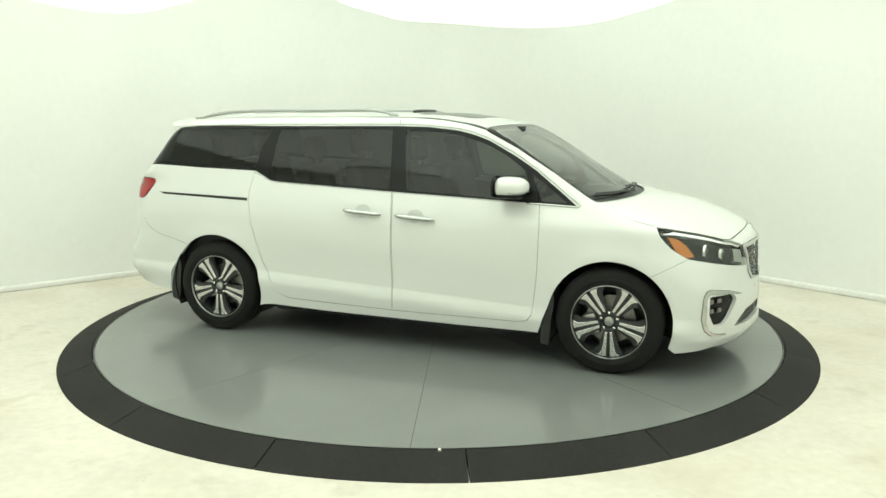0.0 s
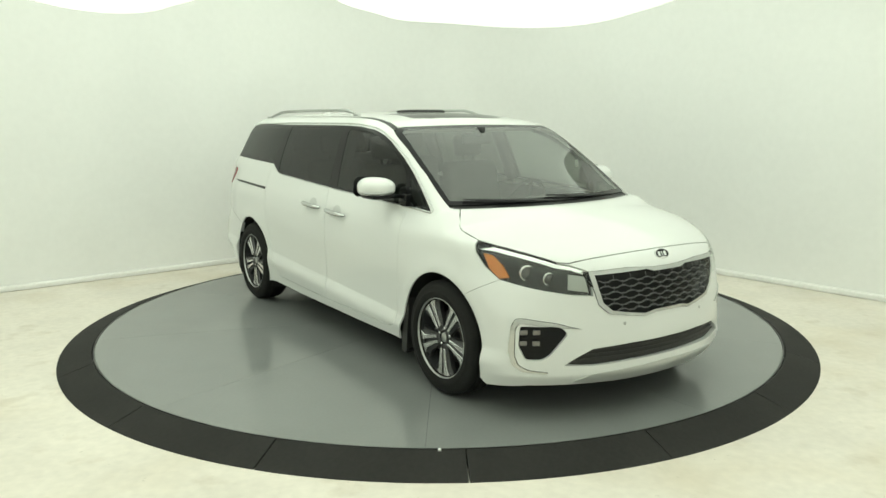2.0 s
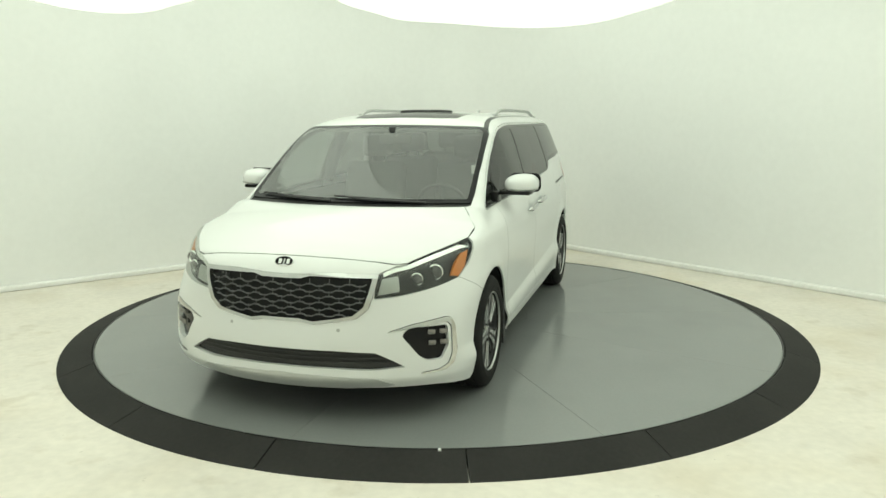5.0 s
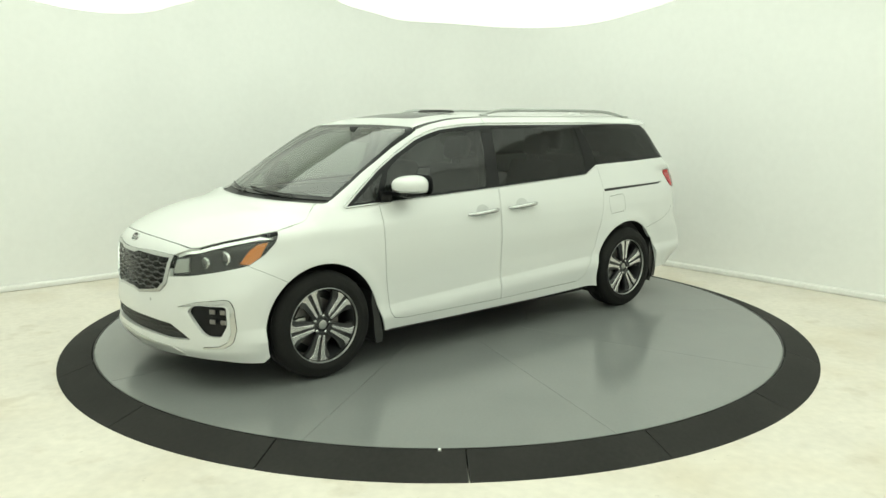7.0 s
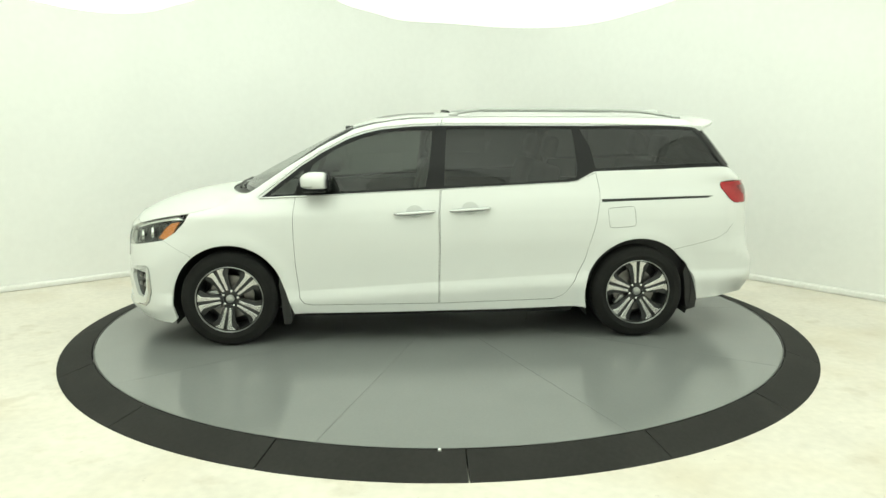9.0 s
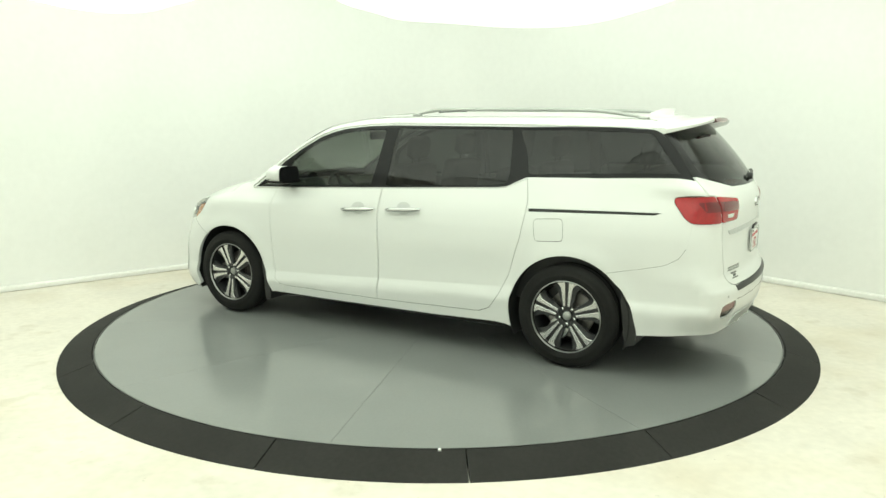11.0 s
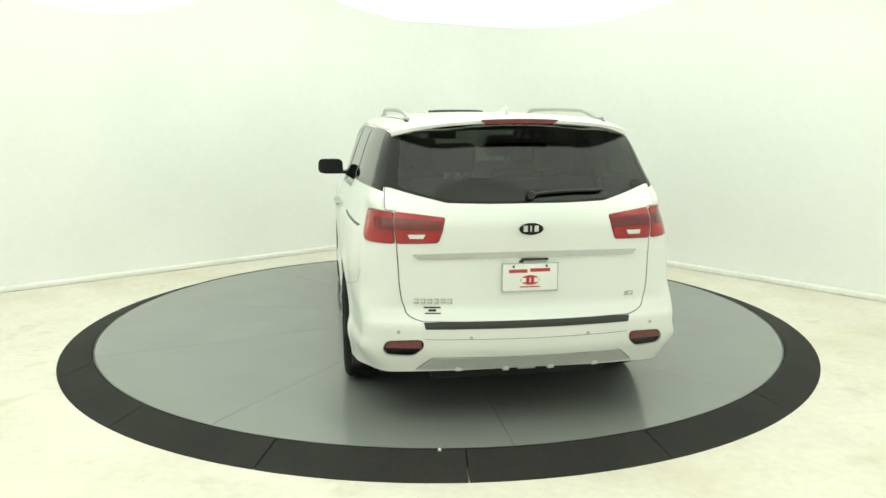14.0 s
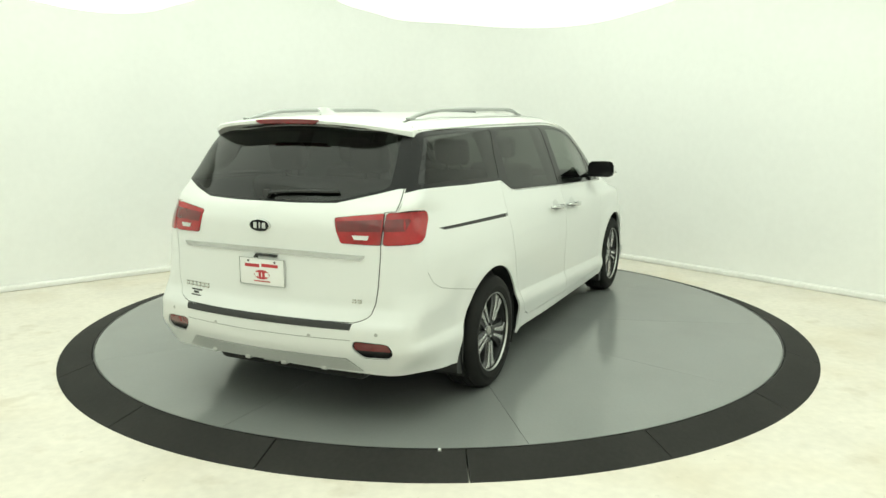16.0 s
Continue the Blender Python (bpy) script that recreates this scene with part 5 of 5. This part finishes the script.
for mode in ("left", "right"):
    s = 1 if mode == "left" else -1
    for y, z in ((0.838, 0.516), (0.785, 0.518), (0.842, 0.456), (0.789, 0.458)):
        p = F(y, z)
        bm = bmesh.new()
        put(bm, -0.006, 0.006, -0.021, 0.021, -0.014, 0.014, 0.005)
        bm.transform(Matrix.Translation((p[0] - 0.014, s * y, z)) @ Matrix.Rotation(s * radians(28), 4, "Z"))
        part("fog_led", bm, M_IRON, FOGS[mode], "small square fog light", True, 40)
    # projector lamps in the headlight
    for y, z, r in ((0.795, 0.838, 0.044), (0.715, 0.812, 0.036)):
        p = np.array(F(y, z))
        n = normals(p[None])[0]
        at = p - n * 0.026
        aim = Vector((1, s * 0.25, 0.0)).to_track_quat("Y", "Z").to_matrix().to_4x4()
        bm = lathe([(r, -0.006), (r, 0.006), (r * 0.86, 0.010), (r * 0.80, 0.002), (r * 0.62, -0.004)], 28)
        bm.transform(Matrix.Translation((at[0], s * at[1], at[2])) @ aim)
        part("lamp_bezel", bm, M_REFLECT, HEADS[mode], "silver lamp ring", True, 50)
        bm = lathe([(0.0, 0.012), (r * 0.35, 0.010), (r * 0.6, 0.0), (r * 0.64, -0.006)], 24)
        bm.transform(Matrix.Translation((at[0], s * at[1], at[2])) @ aim)
        part("projector_lens", bm, M_GRILLEBAR, HEADS[mode], "round projector lens", True, 60)
    # reversing lamp and dark band in the tail lamp
    rev = cut("rear", [R(*p) for p in ((0.640, 1.068), (0.549, 1.069), (0.561, 1.047), (0.633, 1.045))], {}, 0.02)
    part("reversing_lamp", panel_mesh("reversing_lamp", rev["rest"], M_REFLECT, mode, -0.007, 0.006), None, HATCH, "clear reversing lamp")
    band = cut("rear", [R(*p) for p in ((0.697, 1.150), (0.46, 1.137), (0.474, 1.086), (0.697, 1.090))], {}, 0.02)
    part("tail_lamp_band", panel_mesh("tail_lamp_band", band["rest"], M_DRED, mode, -0.0055, 0.004), None, HATCH, "dark red lamp band")
    band = cut("rear", [R(0.710, 1.150), R(0.710, 1.090), R(0.80, 1.088), R(0.81, 1.150)], {}, 0.02)
    part("tail_lamp_band", panel_mesh("tail_lamp_band", band["rest"], M_DRED, mode, -0.0055, 0.004), None, van, "dark red lamp band")
    # parking sensors
    for fn, y, z in ((F, 0.325, 0.546), (R, 0.32, 0.525), (R, 0.70, 0.555)):
        p = np.array(fn(y, z))
        n = normals(p[None])[0]
        bm = lathe([(0.0, 0.0015), (0.007, 0.0015), (0.010, 0.001), (0.0105, -0.006)], 16)
        bm.transform(Matrix.Translation((p[0], p[1], p[2])) @ Vector(n).to_track_quat("Y", "Z").to_matrix().to_4x4())
        part("parking_sensor", bm if s > 0 else mirror_y(bm), M_SATIN, van, "small round parking sensor", True, 40)


# ---- badges, plate and stickers ----
def badge(center, n, w, h, owner, name):
    """A dark oval with a bright rim and three plain bars."""
    m = Matrix.Translation(center) @ Vector(n).to_track_quat("Y", "Z").to_matrix().to_4x4()
    bm = lathe([(0.0, 0.006), (0.9, 0.006), (0.93, 0.003), (0.93, -0.004)], 40)
    bm.transform(m @ Matrix.Diagonal((w, 1, h, 1)))
    ob = part(name, bm, M_GLOSS, owner, "dark oval badge with silver rim", True, 40)
    bm = lathe([(0.90, 0.005), (0.93, 0.010), (0.99, 0.008), (1.0, -0.004)], 40)
    bm.transform(m @ Matrix.Diagonal((w, 1, h, 1)))
    part("badge_rim", bm, M_CHROME, ob, "silver badge rim", True, 40)
    for u, bw in ((-0.42, 0.17), (0.0, 0.06), (0.42, 0.17)):
        bm = bmesh.new()
        put(bm, (u - bw) * w, (u + bw) * w, 0.005, 0.009, -0.48 * h, 0.48 * h, 0.001)
        bm.transform(m)
        part("badge_bar", bm, M_CHROME, ob, "plain silver bar")


badge((2.374, 0, 0.898), (1, 0, 0.62), 0.057, 0.030, van, "front_badge")
tp = R(0, 1.097)
badge((tp[0] - 0.002, 0, 1.097), (-1, 0, 0.02), 0.070, 0.034, HATCH, "rear_badge")

xp = R(0.12, 0.83)[0] - 0.012
plate_tilt = Matrix.Translation((xp, 0, 0.838))
bm = bmesh.new()
put(bm, -0.004, 0.006, -0.150, 0.150, -0.073, 0.073, 0.002)
bm.transform(plate_tilt)
PLATE = part("dealer_plate", bm, M_PLATE, HATCH, "white dealer plate with red print", True, 40)
for y0, y1, z0, z1, mat in ((0.015, 0.115, 0.024, 0.042, M_PLATERED), (-0.110, 0.0, 0.028, 0.046, M_PLATERED), (-0.055, 0.055, -0.056, -0.050, M_PLATERED)):
    bm = bmesh.new()
    put(bm, -0.0055, -0.003, y0, y1, z0, z1)
    bm.transform(plate_tilt)
    part("print_bar", bm, mat, PLATE, "plain red bar")
bm = lathe([(0.0, 0.0055), (1.0, 0.0055), (1.0, 0.002)], 32)
bm.transform(plate_tilt @ Matrix.Translation((0, 0, -0.016)) @ Matrix.Rotation(radians(90), 4, "Z") @ Matrix.Diagonal((0.052, 1, 0.026, 1)))
part("print_oval", bm, M_PLATERED, PLATE, "plain red oval", True, 40)
for u in (-0.035, 0.0, 0.035):
    bm = bmesh.new()
    put(bm, -0.0068, -0.005, u - 0.010 * (u != 0) - 0.003, u + 0.010 * (u != 0) + 0.003, -0.028, -0.004)
    bm.transform(plate_tilt)
    part("print_bar", bm, M_PLATE, PLATE, "plain white bar")
frame_pts = [(xp - 0.005, y, 0.838 + z) for y, z in ((-0.152, -0.075), (0.152, -0.075), (0.152, 0.075), (-0.152, 0.075))]
part("plate_frame", tube(frame_pts, 0.003, 6, True), M_SATIN, PLATE, "thin silver plate frame")
for y in (-0.09, 0.09):
    bm = lathe([(0.0, 0.008), (0.006, 0.007), (0.007, 0.003)], 10)
    bm.transform(plate_tilt @ Matrix.Translation((0, y, 0.058)) @ Matrix.Rotation(radians(90), 4, "Z"))
    part("plate_screw", bm, M_BLACK, PLATE, "dark plate screw", True, 40)
# handle button and camera under the chrome bar
bm = bmesh.new()
put(bm, R(0.05, 0.93)[0] - 0.014, R(0.05, 0.93)[0] + 0.01, -0.10, 0.045, 0.926, 0.938, 0.003)
part("tailgate_handle", bm, M_BLACK, HATCH, "black tailgate handle", True, 40)
bm = lathe([(0.0, 0.0), (0.010, 0.0), (0.012, 0.008), (0.012, 0.03)], 16)
bm.transform(Matrix.Translation((R(0.04, 0.918)[0] - 0.012, 0.045, 0.918)) @ Matrix.Rotation(radians(-90), 4, "Z"))
part("rear_camera", bm, M_BLACK, HATCH, "small black rear camera", True, 40)


def letters(y0, y1, z0, z1, n, name, mat, label):
    """A row of plain bars in place of a lettered badge."""
    w = (y1 - y0) / n
    for i in range(n):
        ya, yb = y0 + w * (i + 0.12), y0 + w * (i + 0.88)
        x = R(abs(ya + yb) / 2, (z0 + z1) / 2)[0]
        slope = (R(abs(yb), z0)[0] - R(abs(ya), z0)[0]) / (yb - ya)
        bm = bmesh.new()
        for zz in (z0, z1 - (z1 - z0) * 0.28):
            put(bm, -0.004, 0.004, -(yb - ya) / 2, (yb - ya) / 2, zz, zz + (z1 - z0) * 0.28)
        put(bm, -0.004, 0.004, -(yb - ya) / 2, -(yb - ya) / 4, z0, z1)
        bm.transform(Matrix.Translation((x, (ya + yb) / 2, 0)) @ Matrix.Rotation(-math.atan(slope), 4, "Z"))
        part(name, bm, mat, HATCH, label)


letters(0.41, 0.62, 0.700, 0.726, 6, "model_badge", M_CHROME, "silver model badge drawn as bars")
letters(-0.605, -0.545, 0.708, 0.728, 2, "trim_badge", M_CHROME, "silver trim badge drawn as bars")
for y0, y1, z0, z1 in ((0.475, 0.565, 0.676, 0.684), (0.50, 0.54, 0.660, 0.672), (0.475, 0.56, 0.648, 0.654)):
    x = R((y0 + y1) / 2, z0)[0]
    slope = (R(y1, z0)[0] - R(y0, z0)[0]) / (y1 - y0)
    bm = bmesh.new()
    put(bm, -0.002, 0.002, -(y1 - y0) / 2, (y1 - y0) / 2, z0, z1)
    bm.transform(Matrix.Translation((x, (y0 + y1) / 2, 0)) @ Matrix.Rotation(-math.atan(slope), 4, "Z"))
    part("dealer_sticker", bm, M_BLACK, HATCH, "small dark sticker drawn as bars")

# ---- inside ----
def build_seat(x, y, w, name="seat", floor=0.42):
    bm = bmesh.new()
    put(bm, x - 0.02, x + 0.50, y - w / 2, y + w / 2, 0.60, 0.76, 0.05, 3)
    put(bm, x + 0.02, x + 0.46, y - w / 2 + 0.05, y + w / 2 - 0.05, floor - 0.02, 0.62, 0.02)
    ob = part(name, bm, M_SEAT, van, "dark grey leather seat", True, 50)
    bm = bmesh.new()
    put(bm, -0.07, 0.08, y - w / 2 + 0.01, y + w / 2 - 0.01, 0.0, 0.62, 0.055, 3)
    bm.transform(Matrix.Translation((x, 0, 0.70)) @ Matrix.Rotation(radians(-14), 4, "Y"))
    part("backrest", bm, M_SEAT, ob, "", True, 50)
    n = max(1, round(w / 0.55))
    for k in range(n):
        yy = y + (k - (n - 1) / 2) * w / n
        bm = bmesh.new()
        put(bm, -0.05, 0.05, yy - 0.13, yy + 0.13, 0.66, 0.84, 0.045, 3)
        for s in (-0.05, 0.05):
            put(bm, -0.007, 0.007, yy + s - 0.007, yy + s + 0.007, 0.58, 0.68)
        bm.transform(Matrix.Translation((x - 0.005, 0, 0.70)) @ Matrix.Rotation(radians(-12), 4, "Y"))
        part("headrest", bm, M_SEAT, ob, "", True, 50)


for y in (0.40, -0.40):
    build_seat(0.12, y, 0.54, "front_seat")
    build_seat(-0.78, y, 0.54, "middle_seat")
build_seat(-1.72, 0.0, 1.20, "rear_bench")
bm = bmesh.new()
put(bm, -2.15, 1.35, -0.80, 0.80, 0.40, 0.45, 0.01)
part("cabin_floor", bm, M_CARPET, van, "black carpeted cabin floor")
bm = bmesh.new()
pts = [(1.50, 0.55), (1.02, 0.55), (0.86, 0.80), (0.84, 0.98), (0.92, 1.07), (1.12, 1.095), (1.46, 1.085)]
rows = []
for y in (-0.80, -0.6, -0.3, 0, 0.3, 0.6, 0.80):
    hump = 0.035 * math.exp(-((y - 0.40) / 0.2) ** 2)
    pull = 0.22 * y * y
    rows.append([bm.verts.new((x - pull * (x > 1.0), y, z + hump * (0.9 < z))) for x, z in pts])
for A, B in zip(rows, rows[1:]):
    for j in range(len(pts) - 1):
        bm.faces.new((A[j], A[j + 1], B[j + 1], B[j]))
bmesh.ops.recalc_face_normals(bm, faces=bm.faces[:])
DASH = part("dashboard", bm, M_DASH, van, "dark dashboard", True, 60)
bm = bmesh.new()
put(bm, 0.80, 0.87, -0.13, 0.13, 0.93, 1.08, 0.02)
part("centre_screen", bm, M_GLOSS, DASH, "dark centre screen", True, 40)
sw = [(0.185 * math.cos(a), 0.185 * math.sin(a), 0) for a in [2 * math.pi * k / 32 for k in range(32)]]
bm = tube(sw, 0.014, 8, True)
add(bm, tube([(0.18, 0, 0), (0.05, 0, -0.02), (-0.05, 0, -0.02), (-0.18, 0, 0)], 0.016, 8))
add(bm, tube([(0, -0.02, -0.02), (0, -0.18, 0)], 0.016, 8))
b2 = bmesh.new()
put(b2, -0.07, 0.07, -0.06, 0.05, -0.045, -0.005, 0.02)
add(bm, b2)
bm.transform(Matrix.Translation((0.70, 0.40, 1.03)) @ Matrix.Rotation(radians(-62), 4, "Y") @ Matrix.Rotation(radians(90), 4, "Z"))
part("steering_wheel", bm, M_DASH, van, "black steering wheel", True, 50)
part("steering_column", tube([(0.72, 0.40, 1.0), (0.95, 0.40, 0.92)], 0.04, 10), M_DASH, van, "dark steering column", True, 50)
lining = cut("top", [U(0.58, 0.0), U(0.56, 0.60), U(0.0, 0.60), U(-1.9, 0.56), U(-2.05, 0.5), U(-2.08, 0.0)], {}, 0.08)
part("headliner", panel_mesh("headliner", lining["rest"], M_LINING, "both", 0.045, 0.02), None, van, "light grey headliner")
bm = bmesh.new()
put(bm, 0.60, 0.63, -0.13, 0.13, 1.475, 1.545, 0.012)
put(bm, 0.62, 0.70, -0.02, 0.02, 1.53, 1.60, 0.005)
part("rear_view_mirror", bm, M_DASH, van, "black rear-view mirror", True, 40)
# inner sides below the windows and the door pillars
for mode in ("left", "right"):
    s = 1 if mode == "left" else -1
    bm = bmesh.new()
    put(bm, -2.2, 1.05, 0.80, 0.84, 0.42, 1.10, 0.015)
    part("inner_panel", bm if s > 0 else mirror_y(bm), M_DASH, van, "dark inner door trim", True, 40)
    for xa, xb in ((0.03, -0.02), (-1.10, -1.13)):
        a, b = S(xa, 1.14), S(xb, 1.60)
        bm = tube([(a[0], a[1] - 0.06, a[2]), ((a[0] + b[0]) / 2, (a[1] + b[1]) / 2 - 0.055, 1.38), (b[0], b[1] - 0.06, b[2])], 0.05, 8)
        part("inner_pillar", bm if s > 0 else mirror_y(bm), M_DASH, van, "dark inner pillar", True, 50)
bm = bmesh.new()
put(bm, -0.001, 0.001, -0.02, 0.02, -0.03, 0.03)
bm.transform(Matrix.Translation((0.96, 0.70, 1.32)) @ Matrix.Rotation(radians(10), 4, "Z"))
part("paper_tag", bm, M_PLATE, van, "small white paper tag inside the windscreen")


# ---- what moves ----
def motions():
    rows_van, rows_disc = [], []
    for k in range(33):
        t = k * 0.5
        a = TURN_START + TURN_RATE * t
        p = Matrix.Rotation(radians(a), 3, "Z") @ VAN_OFFSET
        rows_van.append((t, pose(p.x, p.y, p.z, 0, 0, a)))
        rows_disc.append((t, pose(0, 0, 0, 0, 0, a)))
    walk(van, rows_van)
    walk(turntable, rows_disc)


motions()
